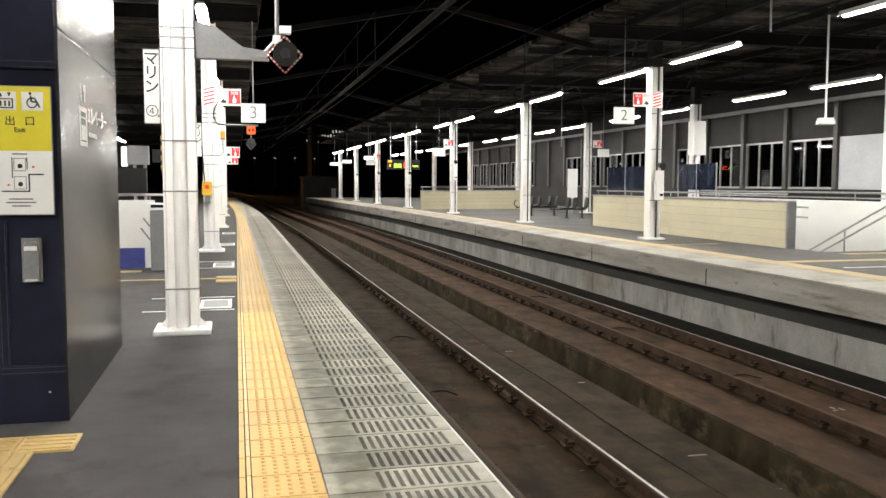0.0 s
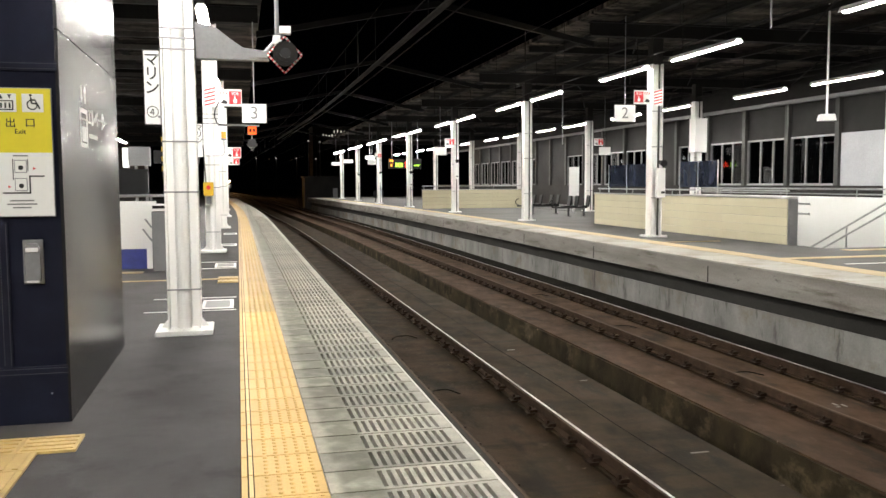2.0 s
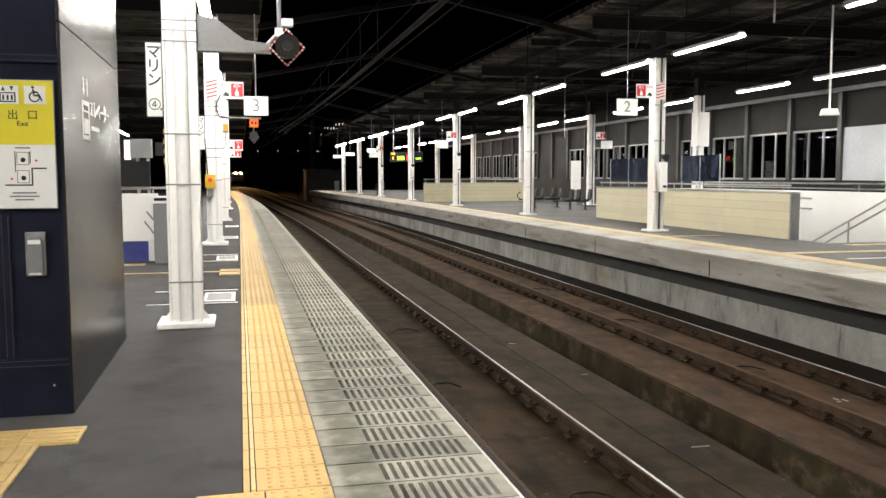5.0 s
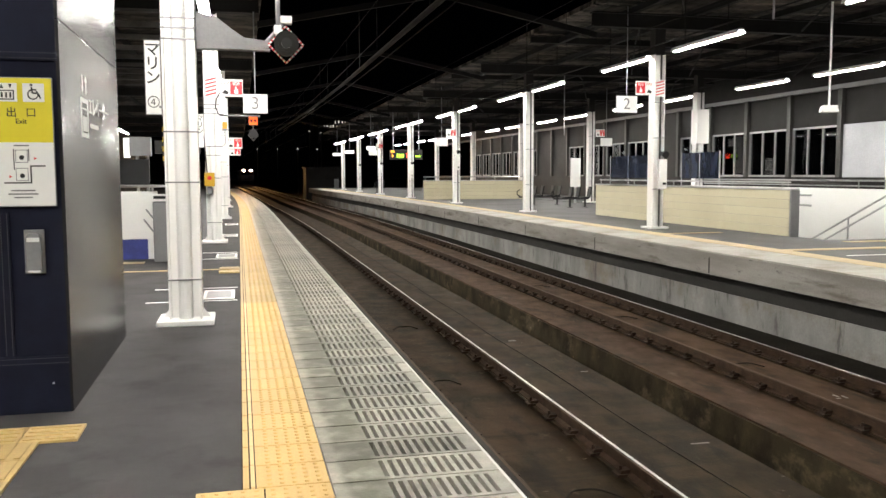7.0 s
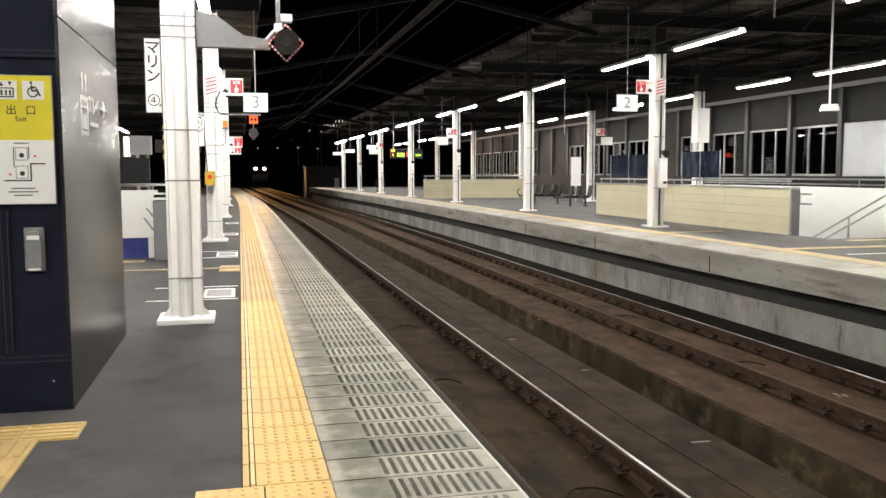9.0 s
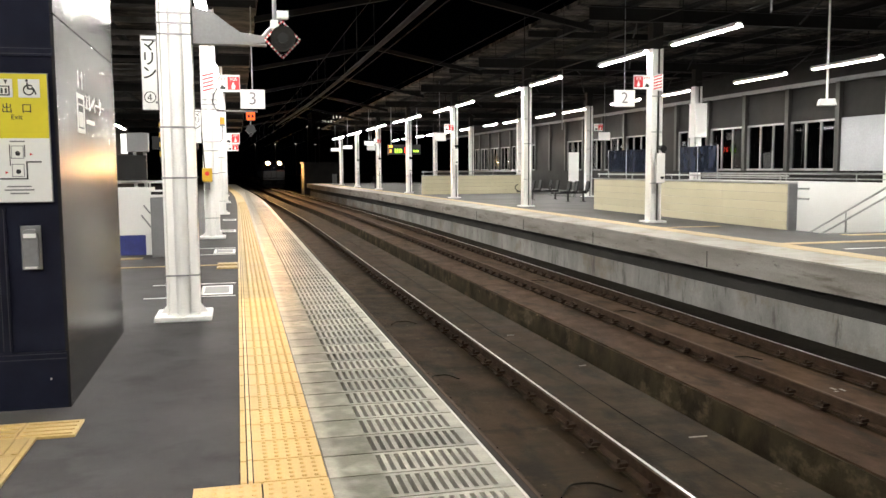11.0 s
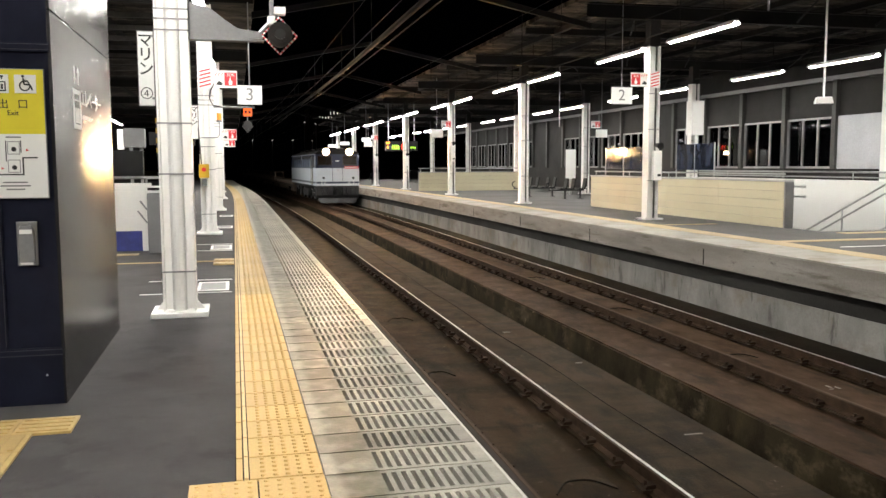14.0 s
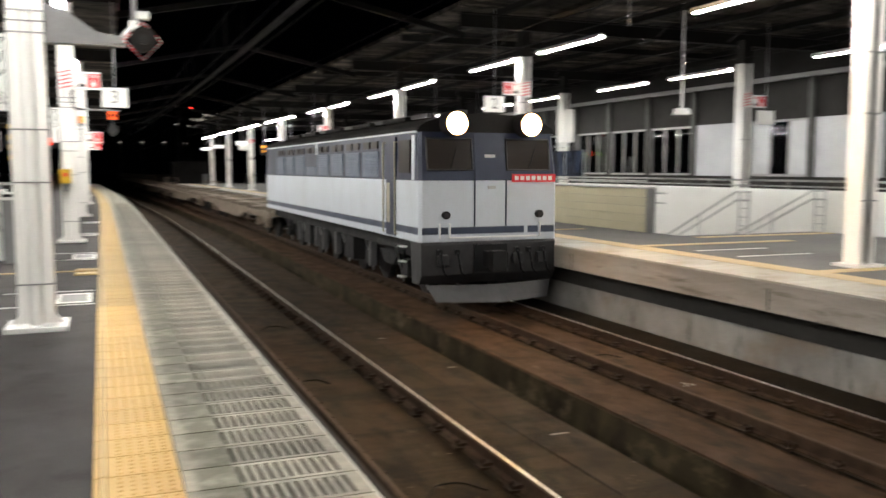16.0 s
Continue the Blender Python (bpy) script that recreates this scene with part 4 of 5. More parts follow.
part("side_panel", Shape().box(-1.0, -0.98, 4.806, 7.26, 2.326, 5.25), LACQUER, lift, "glossy dark grey metal panel", bevel=0.004)
symbol = part("lift_symbol", Shape().box(-0.98, -0.977, 5.45, 5.73, 1.67, 1.7), SIGNWHITE, lift, "white lift symbol")
for y0, y1, z0, z1 in ((5.45, 5.73, 1.9, 1.93), (5.45, 5.485, 1.7, 1.9), (5.695, 5.73, 1.7, 1.9), (5.52, 5.56, 1.71, 1.81), (5.575, 5.615, 1.71, 1.81), (5.63, 5.67, 1.71, 1.81), (5.485, 5.695, 1.855, 1.865)):
    part("stroke", Shape().box(-0.98, -0.977, y0, y1, z0, z1), SIGNWHITE, symbol)
for ya, za, zb in ((5.53, 2.08, 1.97), (5.67, 1.97, 2.08)):
    d = 0.035 if zb > za else -0.035
    part("arrow", Shape().box(-0.98, -0.977, ya - 0.012, ya + 0.012, min(za, zb), max(za, zb)).prism([(ya - 0.045, zb - d), (ya + 0.045, zb - d), (ya, zb + 0.004)], "x", -0.98, -0.9772), SIGNWHITE, symbol)
words("lettering", "エレベーター", 0.148, SIGNWHITE, lift, pose(-0.9785, 6.2, 1.885, 90, 0, 90), "white lettering")
part("lettering_bar", Shape().box(-0.98, -0.9775, 5.8, 6.15, 1.745, 1.775), SIGNWHITE, lift)

phone = thing("intercom", "silver rounded intercom handset box on the lift shaft", "intercom")
part("back_plate", Shape().box(-1.212, -1.1, 4.796, 4.806, 0.84, 1.1), STEEL, phone, bevel=0.004)
part("cover", Shape().prism([(-1.2, 0.855), (-1.112, 0.855), (-1.112, 1.05), (-1.13, 1.08), (-1.182, 1.08), (-1.2, 1.05)], "y", 4.765, 4.796), GREY, phone, bevel=0.006)
part("light_strip", Shape().box(-1.19, -1.122, 4.76, 4.766, 1.03, 1.055), SIGNWHITE, phone)
part("button_strip", Shape().box(-1.19, -1.122, 4.76, 4.766, 0.85, 0.862), SIGNWHITE, phone)

exit_sign = thing("exit_sign", "yellow and white exit guide board with a lift map", "sign")
part("board", Shape().box(-1.355, -1.022, 4.79, 4.803, 1.235, 1.98), ALU, exit_sign, bevel=0.003)
part("yellow_field", Shape().box(-1.35, -1.027, 4.787, 4.79, 1.607, 1.975), SIGNYELLOW, exit_sign)
part("white_field", Shape().box(-1.35, -1.027, 4.787, 4.79, 1.24, 1.607), SIGNWHITE, exit_sign)
for x in (-1.325, -1.18):
    part("symbol_field", Shape().box(x, x + 0.115, 4.784, 4.787, 1.84, 1.945), SIGNWHITE, exit_sign)
sym = Shape()
for x0, x1, z0, z1 in ((-1.31, -1.225, 1.85, 1.857), (-1.31, -1.303, 1.857, 1.9), (-1.232, -1.225, 1.857, 1.9), (-1.31, -1.225, 1.9, 1.906), (-1.295, -1.285, 1.862, 1.892), (-1.272, -1.262, 1.862, 1.892), (-1.25, -1.24, 1.862, 1.892)):
    sym.box(x0, x1, 4.782, 4.784, z0, z1)
sym.prism([(-1.3, 1.915), (-1.28, 1.915), (-1.29, 1.94)], "y", 4.782, 4.784).prism([(-1.255, 1.94), (-1.235, 1.94), (-1.245, 1.915)], "y", 4.782, 4.784)
part("lift_symbol", sym, INK, exit_sign)
sym = Shape()
for i in range(14):
    a, b = math.radians(100 + 22 * i), math.radians(100 + 22 * (i + 1))
    sym.rod((-1.125 + 0.027 * math.cos(a), 4.783, 1.882 + 0.027 * math.sin(a)), (-1.125 + 0.027 * math.cos(b), 4.783, 1.882 + 0.027 * math.sin(b)), 0.004, 5)
for a, b in (((-1.132, 1.925), (-1.128, 1.89)), ((-1.128, 1.89), (-1.098, 1.888)), ((-1.098, 1.888), (-1.085, 1.858)), ((-1.13, 1.91), (-1.105, 1.908))):
    sym.rod((a[0], 4.783, a[1]), (b[0], 4.783, b[1]), 0.005, 5)
sym.rod((-1.133, 4.784, 1.936), (-1.133, 4.782, 1.936), 0.008, 8)
part("access_symbol", sym, INK, exit_sign)
for x, c in ((-1.245, "出"), (-1.14, "口")):
    words("lettering", c, 0.06, INK, exit_sign, pose(x, 4.786, 1.775) @ FRONT)
words("lettering", "Exit", 0.04, INK, exit_sign, pose(-1.195, 4.786, 1.727) @ FRONT)
plan = Shape()
for x0, x1, z0, z1 in ((-1.3, -1.15, 1.37, 1.378), (-1.158, -1.15, 1.378, 1.475), (-1.158, -1.075, 1.467, 1.475), (-1.245, -1.24, 1.45, 1.57), (-1.165, -1.16, 1.5, 1.57)):
    plan.box(x0, x1, 4.785, 4.787, z0, z1)
part("map_line", plan, INK, exit_sign)
for z in (1.385, 1.49):
    part("map_box", Shape().box(-1.235, -1.168, 4.785, 4.787, z, z + 0.075), GREY, exit_sign)
    part("map_cell", Shape().box(-1.231, -1.172, 4.784, 4.785, z + 0.004, z + 0.071), SIGNWHITE, exit_sign)
    part("map_mark", Shape().rod((-1.2, 4.785, z + 0.03), (-1.2, 4.783, z + 0.03), 0.014, 10), INK, exit_sign)
for x, z in ((-1.27, 1.41), (-1.135, 1.515)):
    part("map_arrow", Shape().prism([(x, z - 0.008), (x + 0.016, z), (x, z + 0.008)], "y", 4.784, 4.787), RED, exit_sign)
for z, w in ((1.585, 0.08), (1.325, 0.13), (1.305, 0.16), (1.285, 0.1)):
    part("text_bar", Shape().box(-1.2 - w / 2, -1.2 + w / 2, 4.785, 4.787, z, z + 0.008), GREY, exit_sign)

# ---- fittings of the near pillars ----
def plate(name, label, x0, x1, z0, z1, y, mats, group="", edge=0.015):
    ob = thing(name, label, "sign", group)
    part("board", Shape().box(x0, x1, y, y + 0.03, z0, z1), mats, ob, bevel=0.003)
    part("board_edge", Shape().box(x0 - 0.006, x1 + 0.006, y + 0.004, y + 0.024, z0 - 0.006, z1 + 0.006), ALU, ob)
    return ob


train_sign = plate("boarding_sign", "narrow white hanging boarding sign fixed beside the pillar", -0.805, -0.672, 1.985, 2.66, 7.86, SIGNWHITE)
for k, c in enumerate("マリン"):
    words("lettering", c, 0.14, INK, train_sign, pose(-0.738, 7.857, 2.575 - 0.13 * k) @ FRONT, bold=0.012)
words("lettering", "④", 0.13, INK, train_sign, pose(-0.738, 7.857, 2.09) @ FRONT)
for z in (2.04, 2.61):
    part("bracket", Shape().box(-0.69, -0.64, 7.84, 7.88, z, z + 0.02), STRAP, train_sign)

arm = thing("signal_arm", "dark round signal in a striped diamond frame on a bracket", "signal")
part("gusset", Shape().prism([(-0.35, 2.6), (0.33, 2.63), (0.33, 2.69), (0.1, 2.72), (-0.02, 2.8), (-0.15, 2.9), (-0.35, 2.95)], "y", 7.88, 7.92), GREY, arm, "grey tapered bracket", bevel=0.004)
part("lower_flange", Shape().box(-0.35, 0.34, 7.84, 7.96, 2.6, 2.615), GREY, arm)
part("clamp", Shape().box(0.44, 0.55, 7.84, 7.94, 2.86, 2.93), SIGNWHITE, arm, "white clamp block", bevel=0.006)
part("clamp", Shape().box(0.38, 0.45, 7.84, 7.94, 2.76, 2.84), SIGNWHITE, arm, "white clamp block", bevel=0.006)
part("drop_pipe", Shape().rod((0.42, 7.9, 2.8), (0.42, 7.9, 5.3), 0.02, 8).rod((0.3, 7.9, 2.68), (0.5, 7.9, 2.9), 0.018, 8), STRAP, arm)
part("signal_lens", Shape().rod((0.49, 7.9, 2.66), (0.49, 7.76, 2.66), 0.11, 24, 0.118).rod((0.49, 7.77, 2.66), (0.49, 7.75, 2.66), 0.08, 20), PIT, arm, "dark unlit signal lens")
part("signal_glass", Shape().rod((0.49, 7.75, 2.66), (0.49, 7.74, 2.66), 0.05, 16), BLACK, arm)
corners = [(0.49, 2.835), (0.655, 2.66), (0.49, 2.485), (0.325, 2.66)]
for (xa, za), (xb, zb) in zip(corners, corners[1:] + corners[:1]):
    for k in range(12):
        p, q = (k + 0.08) / 12, (k + 0.92) / 12
        ax, az, bx, bz = xa + (xb - xa) * p, za + (zb - za) * p, xa + (xb - xa) * q, za + (zb - za) * q
        part("stripe", Shape().rod((ax, 7.872, az), (bx, 7.872, bz), 0.0085, 5), SIGNWHITE if k % 2 else RED, arm)
tape = thing("caution_tape", "yellow and black caution strip on the pillar flange", "tape")
for k in range(8):
    part("tape_band", Shape().box(-0.664, -0.654, 7.752, 7.82, 1.5 + 0.045 * k, 1.545 + 0.045 * k), CAUTION if k % 2 else BLACK, tape)


def alarm_sign(x, y, z, flip=False):
    ob = plate("alarm_sign", "white sign with a red emergency button symbol", x, x + 0.47, z, z + 0.34, y, SIGNWHITE, "emergency signs")
    r = x + (0.01 if flip else 0.22)
    part("red_field", Shape().box(r, r + 0.24, y - 0.004, y, z + 0.04, z + 0.31), RED, ob)
    words("lettering", "SOS", 0.085, SIGNWHITE, ob, pose(r + 0.12, y - 0.005, z + 0.255) @ FRONT)
    part("button_symbol", Shape().prism([(r + 0.09, z + 0.06), (r + 0.15, z + 0.06), (r + 0.16, z + 0.13), (r + 0.13, z + 0.15), (r + 0.125, z + 0.2), (r + 0.105, z + 0.2), (r + 0.1, z + 0.13), (r + 0.08, z + 0.13)], "y", y - 0.008, y - 0.004), SIGNWHITE, ob)
    c = x + (0.27 if flip else 0.03)
    for k in range(3):
        part("stripe", Shape().prism([(c + 0.06 * k, z + 0.24), (c + 0.02 + 0.06 * k, z + 0.24), (c + 0.05 + 0.06 * k, z + 0.3), (c + 0.03 + 0.06 * k, z + 0.3)], "y", y - 0.003, y), RED, ob)
    part("pictogram", Shape().prism([(c + 0.02, z + 0.06), (c + 0.14, z + 0.04), (c + 0.16, z + 0.09), (c + 0.08, z + 0.14)], "y", y - 0.003, y), INK, ob, "small black pictogram")
    return ob


def number_sign(text, x, y, z, w, h, top):
    ob = plate("number_sign", "white hanging platform number sign on a thin rod", x, x + w, z, z + h, y, SIGNWHITE, "platform number signs")
    if text:
        words("lettering", text, h * 0.95, GREY, ob, pose(x + w / 2, y - 0.003, z + h / 2) @ FRONT)
    part("rod", Shape().rod((x + w / 2, y + 0.015, z + h), (x + w / 2, y + 0.015, top), 0.012, 6), STRAP, ob)
    return ob


def stripes(x, y, z):
    ob = thing("striped_sticker", "red and white striped sticker on the pillar", "sticker", "striped stickers")
    part("sheet", Shape().box(x - 0.12, x + 0.12, y - 0.162, y - 0.156, z, z + 0.42), SIGNWHITE, ob)
    for k in range(5):
        a = z + 0.02 + 0.075 * k
        part("stripe", Shape().prism([(x - 0.11, a), (x - 0.11, a + 0.03), (x + 0.11, a + 0.09), (x + 0.11, a + 0.06)], "y", y - 0.166, y - 0.162), RED, ob)


alarm_sign(-0.335, 17.7, 3.02)
number_sign("3", 0.14, 17.75, 2.69, 0.49, 0.385, 4.76)
stripes(-0.5, 17.9, 3.0)
box3 = thing("departure_indicator", "small orange display on an arm with a camera under it", "indicator")
part("arm", Shape().rod((-0.35, 17.8, 2.64), (0.48, 17.8, 2.63), 0.02, 8), GREY, box3)
part("display", Shape().box(0.24, 0.43, 17.74, 17.82, 2.44, 2.62), BLACK, box3, bevel=0.005)
part("display_face", Shape().box(0.25, 0.42, 17.735, 17.74, 2.45, 2.61), ORANGE, box3, "glowing orange face")
part("camera_hood", Shape().prism([(0.22, 2.24), (0.33, 2.11), (0.44, 2.24), (0.42, 2.26), (0.33, 2.15), (0.24, 2.26)], "y", 17.74, 17.86).rod((0.33, 17.86, 2.27), (0.33, 17.74, 2.27), 0.09, 14), DARK, box3, "dark camera housing")
for x in (0.275, 0.35):
    part("display_text", Shape().box(x, x + 0.045, 17.732, 17.735, 2.5, 2.56), BLACK, box3)
part("drop_rod", Shape().rod((0.33, 17.8, 2.3), (0.33, 17.8, 2.46), 0.012, 6), GREY, box3)
cable2 = Shape()
pts = [(-0.32, 17.7, 3.1), (-0.4, 17.7, 2.95), (-0.42, 17.7, 2.8), (-0.36, 17.7, 2.66), (-0.2, 17.72, 2.63)]
for a, b in zip(pts, pts[1:]):
    cable2.rod(a, b, 0.012, 6)
part("cable", cable2, BLACK, box3)
button = thing("emergency_button", "yellow emergency button box on the white pillar", "button box")
part("case", Shape().box(-0.67, -0.47, 17.62, 17.745, 1.18, 1.46), CAUTION, button, bevel=0.01)
part("button", Shape().rod((-0.57, 17.62, 1.35), (-0.57, 17.595, 1.35), 0.045, 14), RED, button)
part("conduit", Shape().rod((-0.62, 17.71, 1.46), (-0.66, 17.71, 2.2), 0.014, 6), BLACK, button)
part("lower_case", Shape().box(-0.62, -0.52, 17.66, 17.745, 1.02, 1.16), STRAP, button)
for i in (2, 3):
    y = 7.9 + 10 * i
    b = bend(y)
    alarm_sign(-0.335 + b, y - 0.2, 2.25)
side_sign = plate("boarding_sign", "narrow white boarding sign fixed beside the pillar", -0.805, -0.672, 1.985, 2.66, 17.86, SIGNWHITE)

for k, c in enumerate("マリン"):
    words("lettering", c, 0.14, INK, side_sign, pose(-0.738, 17.857, 2.575 - 0.13 * k) @ FRONT, bold=0.012)
warn = thing("pilot_lamp", "small orange pilot lamp with a thin conduit on the pillar", "lamp")
part("lens", Shape().rod((-0.24, 17.72, 2.36), (-0.24, 17.72, 2.5), 0.05, 12), PILOT, warn, "orange lens")
part("base", Shape().rod((-0.24, 17.72, 2.32), (-0.24, 17.72, 2.36), 0.055, 12), GREY, warn)
part("conduit", Shape().tube([(-0.24, 17.72, 2.33), (-0.24, 17.72, 2.05), (-0.3, 17.73, 2.0), (-0.62, 17.73, 2.0)], 0.011), STRAP, warn)

# ---- behind the near pillar: stair parapet, bin, cabinet, lamps ----
parapet = thing("stair_parapet", "white stair parapet with a blue base and steel rail", "parapet")
part("white_panel", Shape().box(-4.2, -1.33, 14.5, 14.62, 0.34, 1.14), WALLWHITE, parapet, bevel=0.005)
part("blue_base", Shape().box(-4.2, -1.5, 14.53, 14.6, 0.0, 0.336), BLUE, parapet, "blue sheet along the foot")
part("post", Shape().box(-1.5, -1.38, 14.52, 14.62, 0.0, 0.336), WALLWHITE, parapet)
part("handrail", Shape().rod((-4.2, 14.5, 1.23), (-0.9, 14.5, 1.23), 0.025, 8).rod((-1.4, 14.5, 1.14), (-1.4, 14.5, 1.23), 0.018, 6), STEEL, parapet)
part("dark_screen", Shape().box(-4.2, -1.45, 14.62, 14.65, 1.25, 1.68), BLACK, parapet, "dark glass screen")
bin_ = thing("waste_bin", "grey steel platform bin with folded umbrellas hooked on it", "bin")
part("body", Shape().box(-1.36, -1.0, 14.0, 14.4, 0.0, 0.98), GREY, bin_, bevel=0.015)
part("lid", Shape().box(-1.38, -0.98, 13.98, 14.42, 0.985, 1.03), SIGNWHITE, bin_, "white lid", bevel=0.012)
part("opening", Shape().box(-1.34, -1.02, 13.97, 14.4, 1.03, 1.075), BLACK, bin_, "dark insertion slot")
part("top_plate", Shape().box(-1.37, -0.99, 13.99, 14.41, 1.075, 1.1), SIGNWHITE, bin_, bevel=0.008)
part("hook", Shape().rod((-1.36, 14.0, 0.72), (-1.46, 13.98, 0.86), 0.015, 6).rod((-1.36, 14.0, 0.5), (-1.5, 13.98, 0.7), 0.015, 6), STRAP, bin_)
cab = thing("information_cabinet", "grey information box on two steel posts", "cabinet")
part("box", Shape().box(-1.84, -1.48, 15.3, 15.5, 1.75, 2.08), GREY, cab, bevel=0.01)
part("lit_face", Shape().box(-1.93, -1.845, 15.28, 15.5, 1.72, 2.06), LITSIGN, cab, "glowing white edge panel")
for x in (-1.72, -1.55):
    part("post", Shape().rod((x, 15.4, 0), (x, 15.4, 1.76), 0.03, 8), STEEL, cab)
led = thing("departure_board", "hanging departure board with green and red lights", "display board")
part("case", Shape().box(-2.2, -1.0, 24.0, 24.2, 2.0, 2.35), BLACK, led)
part("rod", Shape().rod((-1.6, 24.1, 2.35), (-1.6, 24.1, 5.26), 0.02, 6), STRAP, led)
part("green_text", Shape().box(-1.9, -1.5, 23.99, 24.0, 2.1, 2.25), LEDGREEN, led)
part("red_text", Shape().box(-1.4, -1.1, 23.99, 24.0, 2.08, 2.26), LEDRED, led)

# ---- opposite platform ----
alarm_sign(9.77, 19.4, 3.38, True)
number_sign("2", 9.27, 19.45, 2.94, 0.56, 0.41, 5.56)
stripes(10.45, 19.6, 3.35)
for x, y in ((16.98, 18.45), (16.98, 38.4), (9.75, 39.4), (9.95, 59.4)):
    alarm_sign(x + bend(y), y, 3.2)
    number_sign("", x + (0.3 if x > 12 else -0.5) + bend(y), y + 0.1, 2.75, 0.6, 0.38, 5.56)
stripes(16.8, 18.6, 3.2)
boxp = thing("pillar_cabinet", "white electrical cabinet fixed on a pillar", "cabinet", "pillar cabinets")
part("case", Shape().box(-0.1, 0.12, -0.29, -0.16, 1.0, 1.75), WHITE, boxp, bevel=0.01)
part("door_line", Shape().box(-0.08, 0.1, -0.294, -0.29, 1.05, 1.7), WALLWHITE, boxp)
part("plug", Shape().box(0.0, 0.08, -0.33, -0.29, 1.1, 1.16), BLACK, boxp)
boxp.matrix_basis = pose(10.5, 19.6, 0.02)
part("speaker", Shape().rod((0.02, -0.16, 1.9), (0.02, -0.4, 1.86), 0.05, 10, 0.09), BLACK, boxp)
copy_thing(boxp, pose(10.45 + row_bend(39.6), 39.6, 0.6))
copy_thing(boxp, pose(10.45 + row_bend(49.6), 49.6, 0.2))
copy_thing(boxp, pose(10.45 + row_bend(59.6), 59.6, 0.3))
copy_thing(boxp, pose(10.45 + row_bend(69.6), 69.6, 0.3))
big = thing("pillar_cabinet", "large white electrical box high on a pillar", "cabinet", "pillar cabinets")
part("case", Shape().box(16.42, 16.9, 28.0, 28.44, 2.5, 3.75), WHITE, big, bevel=0.01)
part("pipe", Shape().rod((16.7, 28.2, 0.0), (16.7, 28.2, 2.5), 0.09, 10), WHITE, big)

wallb = thing("stair_parapet", "beige panelled stair parapet with a steel end cap", "parapet")
part("core", Shape().box(11.88, 12.04, 16.0, 26.6, 0.0, 1.03), GREY, wallb)
for j in range(5):
    for k in range(4):
        y0 = 16.02 + 2.645 * k
        part("panel", Shape().box(11.85, 11.88, y0, y0 + 2.637, 0.01 + 0.204 * j, 0.207 + 0.204 * j), BEIGE, wallb)
part("top_rail", Shape().box(11.83, 12.06, 15.95, 26.65, 1.034, 1.065), STEEL, wallb, bevel=0.006)
part("end_cap", Shape().box(11.835, 12.05, 15.93, 16.0, 0.0, 1.03), STRAP, wallb, "dark steel end cap", bevel=0.02)
part("handrail", Shape().rod((12.16, 15.7, 0.92), (12.16, 18.5, 0.92), 0.022, 8).rod((12.16, 15.7, 0.7), (12.16, 18.5, 0.7), 0.022, 8).rod((12.04, 15.9, 0.92), (12.16, 15.9, 0.92), 0.012, 6).rod((12.04, 15.9, 0.7), (12.16, 15.9, 0.7), 0.012, 6), STEEL, wallb)
upper = Shape().rod((12.0, 16.2, 1.2), (12.0, 26.6, 1.2), 0.02, 8)
for y in (16.5, 19, 21.5, 24, 26.5):
    upper.rod((12.0, y, 1.06), (12.0, y, 1.2), 0.012, 6)
part("guard_rail", upper, STEEL, wallb)

well = thing("staircase", "concrete staircase going down between white walls", "staircase")
for k in range(18):
    part("step", Shape().box(12.06, 15.98, 15.0 + 0.34 * k, 15.34 + 0.34 * k, -3.4, -0.157 * (k + 1)), CONCRETE, well)
structure("wall_stair", Shape().box(16.0, 16.2, 6, 26.8, -3.4, 0.98), WALLWHITE, "smooth white wall beside the staircase", "wall", 0.004)
structure("wall_stair_inner", Shape().box(11.9, 12.05, 15.0, 26.6, -3.4, -0.43), WALLWHITE, "white stairwell wall below the parapet", "wall")
structure("wall_stair_end", Shape().box(12.05, 16.0, 26.6, 26.8, -3.4, 0.98), WALLWHITE, "white wall at the closed end of the stairwell", "wall")
guard = thing("guard_rail", "steel guard rail on top of the white stair wall", "rail")
part("rail_bar", Shape().rod((16.05, 6, 1.2), (16.05, 26.8, 1.2), 0.025, 8).rod((16.05, 6, 1.06), (16.05, 26.8, 1.06), 0.018, 8), STEEL, guard)
for y in range(7, 27, 3):
    part("post", Shape().rod((16.05, y, 0.98), (16.05, y, 1.2), 0.015, 6), STEEL, guard)


def stair_rail(x):
    ob = thing("stair_handrail", "double steel handrail running down the stairs", "handrail", "stair handrails")
    for h in (0.98, 0.78):
        part("bar", Shape().rod((x, 14.55, h), (x, 15.0, h), 0.024, 8).rod((x, 15.0, h), (x, 20.5, h - 5.5 * 0.46), 0.024, 8), STEEL, ob)
    for y in (14.6, 14.9):
        part("post", Shape().rod((x, y, 0), (x, y, 0.98), 0.024, 8), STEEL, ob)
    for y in (16.3, 17.8):
        part("post", Shape().rod((x, y, -0.157 * int((y - 15) / 0.34 + 1)), (x, y, 0.98 - (y - 15) * 0.46), 0.02, 8), STEEL, ob)
    for z in (0.2, 0.4, 0.6):
        part("rung", Shape().rod((x, 14.6, z), (x, 14.9, z), 0.014, 6), STEEL, ob)


stair_rail(13.6)
stair_rail(15.85)


